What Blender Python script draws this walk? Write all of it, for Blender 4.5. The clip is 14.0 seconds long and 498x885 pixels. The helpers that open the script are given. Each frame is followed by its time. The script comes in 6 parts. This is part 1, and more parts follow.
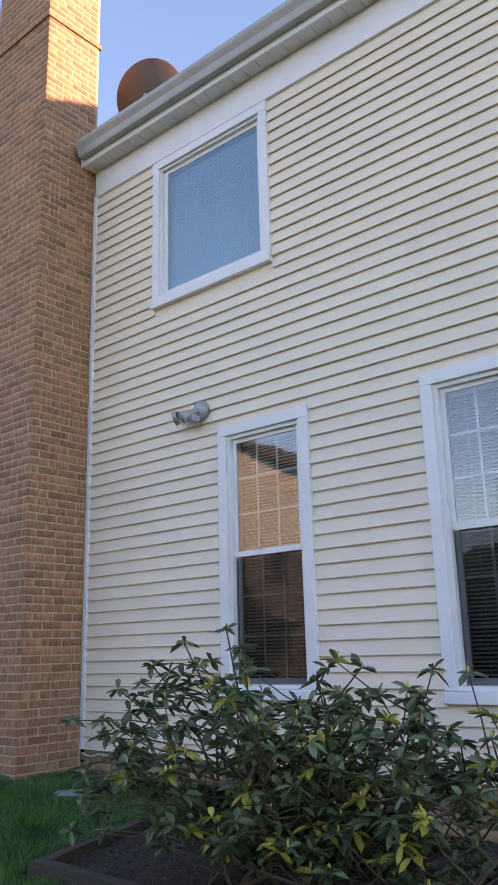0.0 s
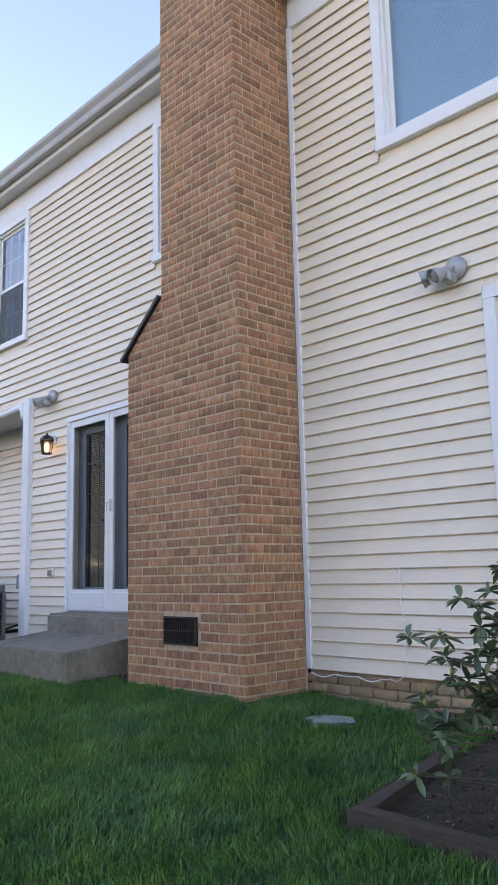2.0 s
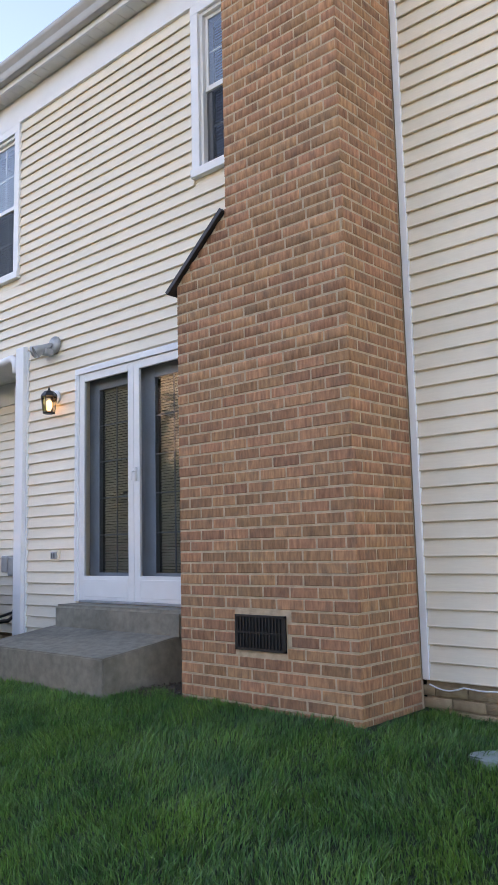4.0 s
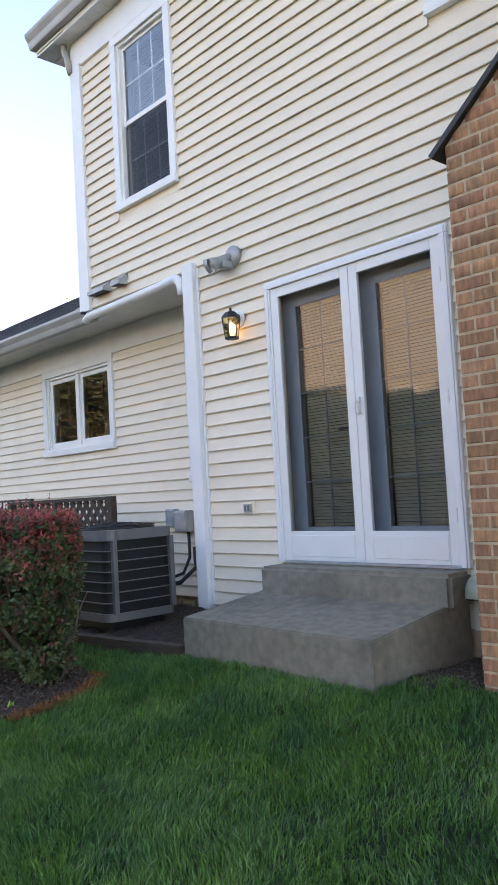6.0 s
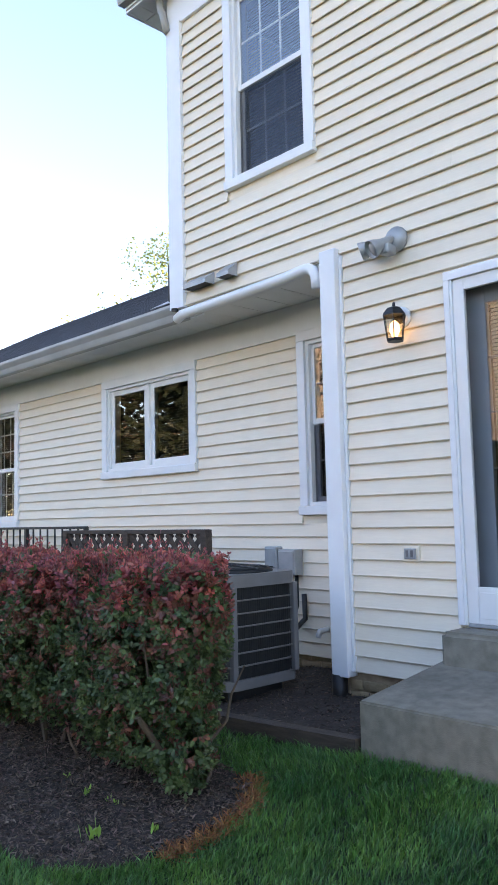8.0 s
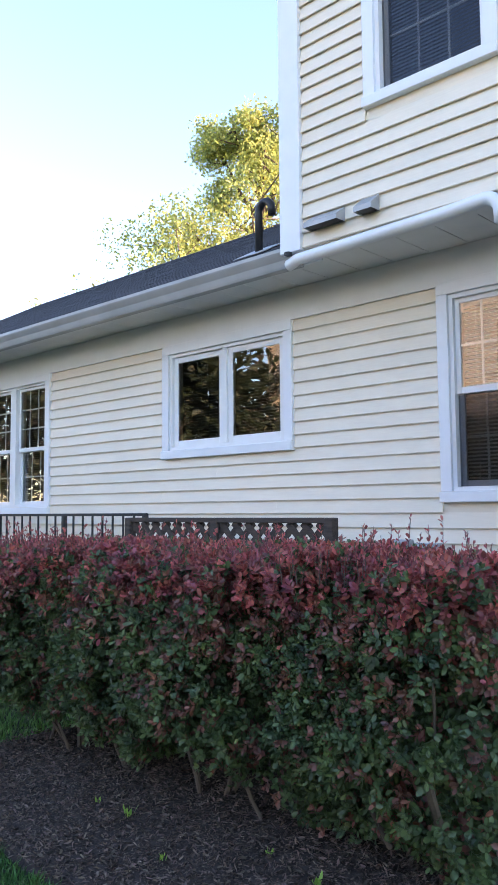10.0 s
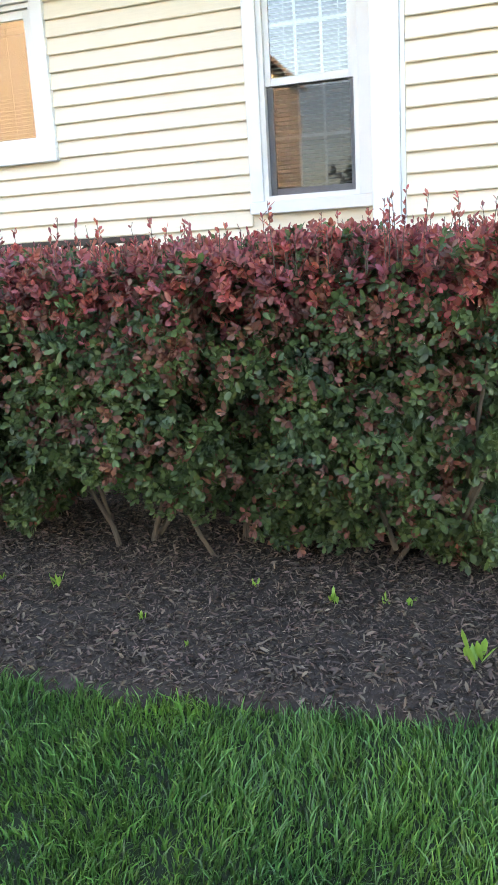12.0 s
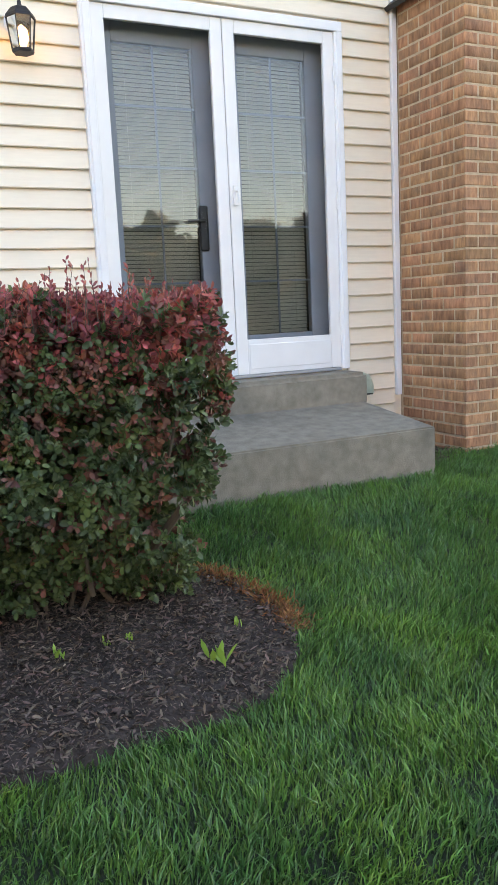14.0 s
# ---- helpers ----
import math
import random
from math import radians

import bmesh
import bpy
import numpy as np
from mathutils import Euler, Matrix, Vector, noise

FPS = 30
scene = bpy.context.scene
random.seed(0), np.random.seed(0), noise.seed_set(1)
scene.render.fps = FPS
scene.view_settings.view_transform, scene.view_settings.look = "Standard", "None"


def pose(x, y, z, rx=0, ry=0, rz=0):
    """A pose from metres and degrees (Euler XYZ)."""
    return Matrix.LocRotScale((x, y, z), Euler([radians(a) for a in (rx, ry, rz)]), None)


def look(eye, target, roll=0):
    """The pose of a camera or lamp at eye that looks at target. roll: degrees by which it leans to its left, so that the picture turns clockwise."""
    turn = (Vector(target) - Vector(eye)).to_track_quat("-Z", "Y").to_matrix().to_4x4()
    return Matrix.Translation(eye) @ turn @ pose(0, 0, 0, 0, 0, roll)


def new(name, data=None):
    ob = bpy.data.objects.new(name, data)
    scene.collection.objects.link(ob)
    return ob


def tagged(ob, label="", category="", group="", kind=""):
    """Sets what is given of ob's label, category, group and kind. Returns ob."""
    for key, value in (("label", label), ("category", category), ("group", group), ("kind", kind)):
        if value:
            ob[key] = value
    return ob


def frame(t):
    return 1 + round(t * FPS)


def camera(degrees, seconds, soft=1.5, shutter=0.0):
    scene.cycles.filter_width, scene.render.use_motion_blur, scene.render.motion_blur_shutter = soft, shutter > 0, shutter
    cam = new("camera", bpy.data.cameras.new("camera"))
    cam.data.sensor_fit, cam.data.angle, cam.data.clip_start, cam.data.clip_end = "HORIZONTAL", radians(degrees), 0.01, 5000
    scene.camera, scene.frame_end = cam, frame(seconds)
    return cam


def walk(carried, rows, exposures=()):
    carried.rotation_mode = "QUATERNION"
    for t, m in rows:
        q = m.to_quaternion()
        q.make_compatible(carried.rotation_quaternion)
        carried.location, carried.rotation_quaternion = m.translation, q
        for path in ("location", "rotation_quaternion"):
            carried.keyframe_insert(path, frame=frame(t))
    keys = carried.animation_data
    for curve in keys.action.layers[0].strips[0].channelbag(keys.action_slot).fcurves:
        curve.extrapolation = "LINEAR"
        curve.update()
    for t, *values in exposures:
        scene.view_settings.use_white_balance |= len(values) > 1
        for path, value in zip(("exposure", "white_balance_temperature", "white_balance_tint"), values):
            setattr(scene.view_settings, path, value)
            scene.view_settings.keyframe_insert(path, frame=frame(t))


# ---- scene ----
cam = camera(34.6, 14.0, soft=1.05)
EXPOSURES = [(0, 1.72, 6700, 31), (0.6, 2.02, 7000, 33), (1.5, 2.08, 6950, 33), (2.2, 2.1, 7000, 33), (4.5, 2.22, 7400, 31), (5.2, 2.25, 7400, 30), (7, 2.3, 7000, 27), (9.5, 2.42, 6400, 26), (10.6, 2.52, 6300, 25), (11.3, 2.9, 6900, 21), (12.0, 3.38, 8000, 20), (12.5, 3.42, 8300, 20), (13.2, 3.22, 8350, 24), (14, 2.92, 8300, 26)]
PATH = [
    (0, (-0.156, -0.071, 0.921), (-1.401, 1.409, 1.429), -1.5),
    (0.1, (-0.25, -0.061, 0.913), (-1.527, 1.399, 1.398), -1.8),
    (0.2, (-0.335, -0.055, 0.903), (-1.646, 1.384, 1.361), -2.0),
    (0.5, (-0.531, -0.071, 0.842), (-1.899, 1.331, 1.243), -2.2),
    (1, (-0.932, -0.047, 0.865), (-2.324, 1.345, 1.215), -1.5),
    (1.5, (-1.39, -0.098, 0.869), (-2.795, 1.287, 1.196), -1.4),
    (2, (-1.837, -0.044, 0.863), (-3.264, 1.318, 1.188), -1.3),
    (2.2, (-2.007, -0.034, 0.91), (-3.443, 1.32, 1.231), -0.8),
    (4.3, (-3.776, 0.241, 0.981), (-5.095, 1.723, 1.235), -1.3),
    (4.5, (-3.932, 0.263, 0.995), (-5.262, 1.734, 1.251), -0.7),
    (5, (-4.419, 0.401, 1.035), (-5.873, 1.766, 1.194), 1.1),
    (5.5, (-4.844, 0.328, 1.017), (-6.368, 1.618, 1.131), -0.9),
    (6, (-5.301, 0.363, 1.046), (-6.777, 1.707, 1.172), -3.2),
    (6.5, (-5.715, 0.426, 1.121), (-7.203, 1.757, 1.252), -2.6),
    (7, (-6.208, 0.421, 1.127), (-7.723, 1.716, 1.285), -2.7),
    (7.2, (-6.366, 0.402, 1.167), (-7.868, 1.711, 1.34), -3.0),
    (9.3, (-8.118, 0.405, 1.18), (-9.483, 1.857, 1.351), 1.7),
    (9.5, (-8.267, 0.396, 1.18), (-9.655, 1.827, 1.342), 1.7),
    (10, (-8.716, 0.337, 1.149), (-10.088, 1.782, 1.317), -0.5),
    (10.5, (-9.117, 0.326, 1.084), (-10.531, 1.738, 1.173), -2.3),
    (11, (-9.501, 0.323, 1.007), (-10.859, 1.791, 0.987), -3.5),
    (11.2, (-9.572, 0.291, 0.993), (-10.772, 1.886, 0.874), -3.9),
    (11.5, (-9.675, 0.292, 0.989), (-10.594, 2.038, 0.663), -5.6),
    (12, (-10.005, 0.258, 0.949), (-10.621, 2.105, 0.491), -3.4),
    (12.5, (-10.28, 0.149, 0.9), (-10.306, 2.099, 0.453), -1.0),
    (13, (-10.502, 0.03, 0.915), (-10.127, 1.952, 0.505), -1.5),
    (13.5, (-10.723, 0.169, 0.924), (-10.101, 2.039, 0.58), -2.9),
    (14, (-10.997, 0.138, 0.915), (-10.134, 1.913, 0.592), -2.7),
]
walk(cam, [(t, look(eye, target, roll)) for t, eye, target, roll in PATH], EXPOSURES)


# ---- world, sun and sky ----
SUN_FROM = Vector((0.866, 0.5, 0.215)).normalized()   # towards the low evening sun
world = bpy.data.worlds.new("evening_sky")
scene.world = world
world.use_nodes = True
_n = world.node_tree.nodes
_sky = _n.new("ShaderNodeTexSky")
_sky.sky_type = 'NISHITA'
_sky.sun_disc = False
_sky.sun_elevation = math.asin(SUN_FROM.z)
_sky.sun_rotation = math.atan2(SUN_FROM.x, SUN_FROM.y)
_sky.altitude = 100
_sky.dust_density = 0.0
_sky.ozone_density = 1.3
world.node_tree.links.new(_sky.outputs["Color"], _n["Background"].inputs["Color"])
_n["Background"].inputs["Strength"].default_value = 0.15
_sun = bpy.data.lights.new("sun", 'SUN')
_sun.energy = 5.0
_sun.angle = radians(0.5)
_sun.color = (1.0, 0.70, 0.42)
sun = new("sun", _sun)
sun.matrix_world = look(SUN_FROM * 60, (0, 0, 0))


# ---- materials ----
def mat(name, col, rough=0.6, metal=0.0, col2=None, scale=8.0, bump=0.0, bump_scale=60.0, island=0.0, obj=0.0, stain=None, stain_scale=0.8, stain_amt=0.35, stretch=(1, 1, 1), spec=0.5):
    m = bpy.data.materials.new(name)
    m.use_nodes = True
    nt = m.node_tree
    bs = nt.nodes["Principled BSDF"]
    bs.inputs["Roughness"].default_value = rough
    bs.inputs["Metallic"].default_value = metal
    bs.inputs["Specular IOR Level"].default_value = spec
    L = nt.links.new
    tc = nt.nodes.new("ShaderNodeNewGeometry")
    mp = nt.nodes.new("ShaderNodeVectorMath")
    mp.operation = 'MULTIPLY'
    mp.inputs[1].default_value = stretch
    L(tc.outputs["Position"], mp.inputs[0])
    nz = nt.nodes.new("ShaderNodeTexNoise")
    nz.inputs["Scale"].default_value = scale
    nz.inputs["Detail"].default_value = 5
    L(mp.outputs[0], nz.inputs["Vector"])
    mix = nt.nodes.new("ShaderNodeMix")
    mix.data_type = 'RGBA'
    c2 = col2 or tuple(c * 0.82 for c in col)
    mix.inputs["A"].default_value = (*col, 1)
    mix.inputs["B"].default_value = (*c2, 1)
    rmp = nt.nodes.new("ShaderNodeMapRange")
    rmp.inputs["From Min"].default_value = 0.3
    rmp.inputs["From Max"].default_value = 0.7
    L(nz.outputs["Fac"], rmp.inputs["Value"])
    L(rmp.outputs[0], mix.inputs["Factor"])
    out = mix.outputs["Result"]
    if stain:
        n2 = nt.nodes.new("ShaderNodeTexNoise")
        n2.inputs["Scale"].default_value = stain_scale
        n2.inputs["Detail"].default_value = 6
        n2.inputs["Roughness"].default_value = 0.65
        L(tc.outputs["Position"], n2.inputs["Vector"])
        r2 = nt.nodes.new("ShaderNodeMapRange")
        r2.inputs["From Min"].default_value = 0.5
        r2.inputs["From Max"].default_value = 0.72
        r2.inputs["To Max"].default_value = stain_amt
        L(n2.outputs["Fac"], r2.inputs["Value"])
        m2 = nt.nodes.new("ShaderNodeMix")
        m2.data_type = 'RGBA'
        L(r2.outputs[0], m2.inputs["Factor"])
        L(out, m2.inputs["A"])
        m2.inputs["B"].default_value = (*stain, 1)
        out = m2.outputs["Result"]
    for amt, src in ((island, "geo"), (obj, "obj")):
        if amt:
            if src == "geo":
                rnd = tc.outputs["Random Per Island"]
            else:
                oi = nt.nodes.new("ShaderNodeObjectInfo")
                rnd = oi.outputs["Random"]
            hs = nt.nodes.new("ShaderNodeHueSaturation")
            mr = nt.nodes.new("ShaderNodeMapRange")
            mr.inputs["To Min"].default_value = 1 - amt
            mr.inputs["To Max"].default_value = 1 + amt
            L(rnd, mr.inputs["Value"])
            L(mr.outputs[0], hs.inputs["Value"])
            mh = nt.nodes.new("ShaderNodeMath")
            mh.operation = 'MULTIPLY_ADD'
            wn = nt.nodes.new("ShaderNodeTexWhiteNoise")
            wn.noise_dimensions = '1D'
            L(rnd, wn.inputs["W"])
            L(wn.outputs["Value"], mh.inputs[0])
            mh.inputs[1].default_value = amt * 0.07
            mh.inputs[2].default_value = 0.5 - amt * 0.035
            L(mh.outputs[0], hs.inputs["Hue"])
            L(out, hs.inputs["Color"])
            out = hs.outputs["Color"]
    L(out, bs.inputs["Base Color"])
    if bump:
        nb = nt.nodes.new("ShaderNodeTexNoise")
        nb.inputs["Scale"].default_value = bump_scale
        nb.inputs["Detail"].default_value = 4
        L(mp.outputs[0], nb.inputs["Vector"])
        b = nt.nodes.new("ShaderNodeBump")
        b.inputs["Strength"].default_value = bump
        b.inputs["Distance"].default_value = 0.01
        L(nb.outputs["Fac"], b.inputs["Height"])
        L(b.outputs["Normal"], bs.inputs["Normal"])
    return m


def leafy(name, col, col2, rough=0.45, trans=0.25, island=0.3, clump=3.0):
    m = mat(name, col, rough, col2=col2, scale=clump, island=island)
    nt = m.node_tree
    bs = nt.nodes["Principled BSDF"]
    src = bs.inputs["Base Color"].links[0].from_socket
    tr = nt.nodes.new("ShaderNodeBsdfTranslucent")
    mx = nt.nodes.new("ShaderNodeMixShader")
    mx.inputs[0].default_value = trans
    nt.links.new(src, tr.inputs["Color"])
    nt.links.new(bs.outputs[0], mx.inputs[1])
    nt.links.new(tr.outputs[0], mx.inputs[2])
    nt.links.new(mx.outputs[0], nt.nodes["Material Output"].inputs["Surface"])
    return m


def glass_mat(name, tint=(0.9, 0.95, 0.95), ior=2.45, rough=0.0, wob=0.02):
    m = bpy.data.materials.new(name)
    m.use_nodes = True
    nt = m.node_tree
    nt.nodes.remove(nt.nodes["Principled BSDF"])
    t = nt.nodes.new("ShaderNodeBsdfTransparent")
    t.inputs["Color"].default_value = (*tint, 1)
    g = nt.nodes.new("ShaderNodeBsdfGlossy")
    g.inputs["Roughness"].default_value = rough
    fr = nt.nodes.new("ShaderNodeFresnel")
    fr.inputs["IOR"].default_value = ior
    nz = nt.nodes.new("ShaderNodeTexNoise")
    nz.inputs["Scale"].default_value = 2.2
    geo = nt.nodes.new("ShaderNodeNewGeometry")
    nt.links.new(geo.outputs["Position"], nz.inputs["Vector"])
    b = nt.nodes.new("ShaderNodeBump")
    b.inputs["Strength"].default_value = wob
    b.inputs["Distance"].default_value = 0.05
    nt.links.new(nz.outputs["Fac"], b.inputs["Height"])
    nt.links.new(b.outputs["Normal"], g.inputs["Normal"])
    mx = nt.nodes.new("ShaderNodeMixShader")
    nt.links.new(fr.outputs[0], mx.inputs[0])
    nt.links.new(t.outputs[0], mx.inputs[1])
    nt.links.new(g.outputs[0], mx.inputs[2])
    nt.links.new(mx.outputs[0], nt.nodes["Material Output"].inputs["Surface"])
    return m


def glow_mat(name, col, strength):
    m = bpy.data.materials.new(name)
    m.use_nodes = True
    bs = m.node_tree.nodes["Principled BSDF"]
    bs.inputs["Base Color"].default_value = (*col, 1)
    bs.inputs["Emission Color"].default_value = (*col, 1)
    bs.inputs["Emission Strength"].default_value = strength
    return m


SIDING = mat("cream_vinyl_siding", (0.86, 0.76, 0.615), 0.5, col2=(0.82, 0.72, 0.58), scale=30, bump=0.06, bump_scale=90, obj=0.025, stain=(0.55, 0.5, 0.4), stain_scale=1.1, stain_amt=0.16, stretch=(0.25, 1, 3))
TRIM = mat("white_painted_trim", (0.83, 0.84, 0.86), 0.42, col2=(0.79, 0.80, 0.82), scale=5, bump=0.03, stain=(0.6, 0.6, 0.58), stain_amt=0.18)
VINYL = mat("white_vinyl_sash", (0.82, 0.82, 0.82), 0.35, col2=(0.78, 0.78, 0.78), scale=6)
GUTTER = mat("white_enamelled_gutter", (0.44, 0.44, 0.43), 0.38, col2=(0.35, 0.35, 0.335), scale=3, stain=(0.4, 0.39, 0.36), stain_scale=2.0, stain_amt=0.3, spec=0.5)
SOFFIT = mat("grey_white_soffit", (0.80, 0.80, 0.78), 0.6, col2=(0.74, 0.74, 0.72), scale=4)
BRICK = mat("tan_orange_brick", (0.51, 0.258, 0.134), 0.9, col2=(0.25, 0.122, 0.066), scale=26, bump=0.6, bump_scale=110, stretch=(1.6, 1.6, 0.35), obj=0.22, stain=(0.16, 0.115, 0.085), stain_scale=9.0, stain_amt=0.55)
BRICK_J = mat("tan_orange_brick_joined", (0.51, 0.258, 0.134), 0.9, col2=(0.25, 0.122, 0.066), scale=26, bump=0.6, bump_scale=110, stretch=(1.6, 1.6, 0.35), island=0.22, stain=(0.16, 0.115, 0.085), stain_scale=9.0, stain_amt=0.55)
BRICK_F = mat("tan_foundation_brick", (0.40, 0.30, 0.18), 0.9, col2=(0.30, 0.21, 0.12), scale=22, bump=0.5, bump_scale=120, island=0.2)
MORTAR = mat("grey_tan_mortar", (0.57, 0.43, 0.295), 0.95, col2=(0.41, 0.305, 0.20), scale=18, bump=0.4, bump_scale=200)
CONCRETE = mat("weathered_concrete", (0.275, 0.246, 0.196), 0.9, col2=(0.19, 0.168, 0.13), scale=16, bump=0.4, bump_scale=160, stain=(0.10, 0.09, 0.072), stain_scale=2.2, stain_amt=0.6)
SHINGLE = mat("dark_asphalt_shingle", (0.035, 0.037, 0.045), 0.9, col2=(0.022, 0.023, 0.03), scale=30, bump=0.5, island=0.25)
BLACK = mat("black_metal", (0.010, 0.010, 0.012), 0.5, col2=(0.016, 0.016, 0.016), scale=20, bump=0.1)
DARKWOOD = mat("dark_stained_timber", (0.045, 0.032, 0.026), 0.85, col2=(0.085, 0.062, 0.048), scale=9, bump=0.5, bump_scale=50, stretch=(1, 6, 6))
AC_GREY = mat("grey_enamelled_steel", (0.17, 0.17, 0.175), 0.45, col2=(0.13, 0.13, 0.135), scale=5)
AC_DARK = mat("dark_condenser_fins", (0.02, 0.022, 0.025), 0.6, col2=(0.03, 0.03, 0.03), scale=60, metal=0.3)
GALV = mat("galvanised_grey", (0.42, 0.43, 0.44), 0.45, col2=(0.33, 0.34, 0.35), scale=10, metal=0.3)
BLIND = mat("white_blind_slats", (0.80, 0.79, 0.75), 0.6, col2=(0.76, 0.75, 0.71), scale=4)
# Blue of the sky reflected in the glass, put into the slat colour.
BLIND_SKY = mat("pale_sky_reflection_slats", (0.34, 0.65, 0.86), 0.6, col2=(0.30, 0.59, 0.80), scale=4)
BLIND_D = mat("taupe_blind_slats", (0.17, 0.165, 0.15), 0.6, col2=(0.14, 0.135, 0.12), scale=4)
# Darker sky reflection of the upstairs panes, painted as slat colour.
BLIND_SKY_DIM = mat("dusky_sky_reflection_slats", (0.12, 0.19, 0.29), 0.6, col2=(0.10, 0.16, 0.25), scale=4)
# Dimness of the unlit rooms is put into this dark base colour.
ROOM = mat("room_wall_coloured_dim", (0.10, 0.095, 0.085), 0.9, col2=(0.08, 0.075, 0.07), scale=2)
DOORGREY = mat("grey_painted_door", (0.235, 0.265, 0.31), 0.5, col2=(0.205, 0.23, 0.27), scale=5)
BLIND_O = mat("olive_grey_blind_slats", (0.46, 0.44, 0.37), 0.6, col2=(0.42, 0.40, 0.335), scale=4)
GLASS = glass_mat("window_glass")
GLASS_D = glass_mat("storm_door_glass", (0.96, 0.97, 0.97), 1.16)
GLASS_I = glass_mat("inner_door_glass", (0.92, 0.94, 0.94), 1.95)
GLASS_W = glass_mat("clear_lantern_glass", (0.85, 0.82, 0.75), 1.45)
SCREEN = glass_mat("fine_insect_screen", (0.38, 0.38, 0.40), 1.25, 0.25)
SOIL = mat("dark_lawn_soil", (0.020, 0.034, 0.012), 0.95, col2=(0.014, 0.022, 0.009), scale=3, bump=0.6, bump_scale=40, stain=(0.028, 0.060, 0.018), stain_scale=0.35, stain_amt=0.5)
MULCH = mat("dark_brown_mulch", (0.030, 0.021, 0.017), 0.95, col2=(0.065, 0.046, 0.036), scale=45, bump=0.9, bump_scale=60)
CHIP = mat("mulch_chip", (0.080, 0.056, 0.043), 0.9, col2=(0.13, 0.094, 0.072), scale=20, island=0.85)
CHIP_L = mat("pale_wood_chip", (0.30, 0.23, 0.17), 0.9, col2=(0.2, 0.15, 0.11), scale=20, island=0.4)
PINE = mat("rusty_dry_thatch", (0.30, 0.13, 0.045), 0.9, col2=(0.2, 0.08, 0.03), scale=20, island=0.4)
GRASS = leafy("lawn_grass", (0.125, 0.262, 0.048), (0.052, 0.155, 0.044), 0.36, 0.27, 0.55)
HEDGE_G = leafy("barberry_green_leaf", (0.125, 0.180, 0.055), (0.040, 0.075, 0.040), 0.42, 0.25, 0.30, 9.0)
HEDGE_B = leafy("barberry_bronze_leaf", (0.31, 0.120, 0.072), (0.14, 0.070, 0.066), 0.42, 0.25, 0.30, 9.0)
HEDGE_R = leafy("barberry_red_leaf", (0.54, 0.140, 0.100), (0.25, 0.072, 0.090), 0.42, 0.3, 0.4, 9.0)
RHODO = leafy("rhododendron_leaf", (0.150, 0.195, 0.090), (0.095, 0.145, 0.075), 0.32, 0.18, 0.4)
# Yellow leaf colour stands in for patches of sun on the shrub.
RHODO_LIT = leafy("sunlit_rhododendron_leaf", (0.58, 0.50, 0.09), (0.38, 0.38, 0.08), 0.35, 0.25, 0.35)
WEED = leafy("bright_weed_leaf", (0.24, 0.42, 0.07), (0.16, 0.32, 0.05), 0.45, 0.3, 0.3)
TREE_Y = leafy("spring_gold_leaf", (0.46, 0.46, 0.10), (0.27, 0.34, 0.12), 0.5, 0.45, 0.3)
# Leaf colour kept extra dark so the reflected foliage reads as shaded.
TREE_G = leafy("shade_toned_tree_leaf", (0.030, 0.045, 0.018), (0.022, 0.036, 0.015), 0.6, 0.12, 0.3)
BARK = mat("brown_bark", (0.13, 0.095, 0.065), 0.9, col2=(0.08, 0.06, 0.045), scale=14, bump=0.6, stretch=(1, 1, 0.3))
DISH = mat("brown_dish_metal", (0.12, 0.07, 0.045), 0.5, col2=(0.09, 0.055, 0.035), scale=4)
BULB = glow_mat("warm_bulb", (1.0, 0.60, 0.20), 1.3)
VENTGREEN = mat("pale_green_plastic", (0.40, 0.44, 0.34), 0.35, col2=(0.33, 0.37, 0.28), scale=14, stain=(0.2, 0.2, 0.15), stain_scale=12, stain_amt=0.5)
FROST = mat("grey_frosted_glass", (0.36, 0.37, 0.38), 0.25, col2=(0.30, 0.31, 0.32), scale=12)
SLATE = mat("pale_flat_stone", (0.27, 0.32, 0.31), 0.8, col2=(0.18, 0.22, 0.21), scale=8, bump=0.3)
TAN_FAR = mat("tan_siding_opposite", (0.60, 0.55, 0.46), 0.7, col2=(0.54, 0.50, 0.41), scale=3)
ROOF_FAR = mat("brown_shingle_opposite", (0.09, 0.07, 0.06), 0.9, col2=(0.07, 0.055, 0.05), scale=6)


# ---- building helpers ----
def box(bm, x0, x1, y0, y1, z0, z1):
    v = [bm.verts.new(p) for p in ((x0, y0, z0), (x1, y0, z0), (x1, y1, z0), (x0, y1, z0), (x0, y0, z1), (x1, y0, z1), (x1, y1, z1), (x0, y1, z1))]
    for f in ((3, 2, 1, 0), (4, 5, 6, 7), (0, 1, 5, 4), (1, 2, 6, 5), (2, 3, 7, 6), (3, 0, 4, 7)):
        bm.faces.new([v[i] for i in f])
    return v


def soft_box(bm, x0, x1, y0, y1, z0, z1, r=0.006, seg=2):
    b2 = bmesh.new()
    box(b2, x0, x1, y0, y1, z0, z1)
    bmesh.ops.bevel(b2, geom=b2.edges[:], offset=r, segments=seg, affect='EDGES', profile=0.5)
    merge(bm, b2)


def merge(bm, b2, m=None):
    if m is not None:
        b2.transform(m)
    me = bpy.data.meshes.new("tmp")
    b2.to_mesh(me)
    b2.free()
    bm.from_mesh(me)
    bpy.data.meshes.remove(me)


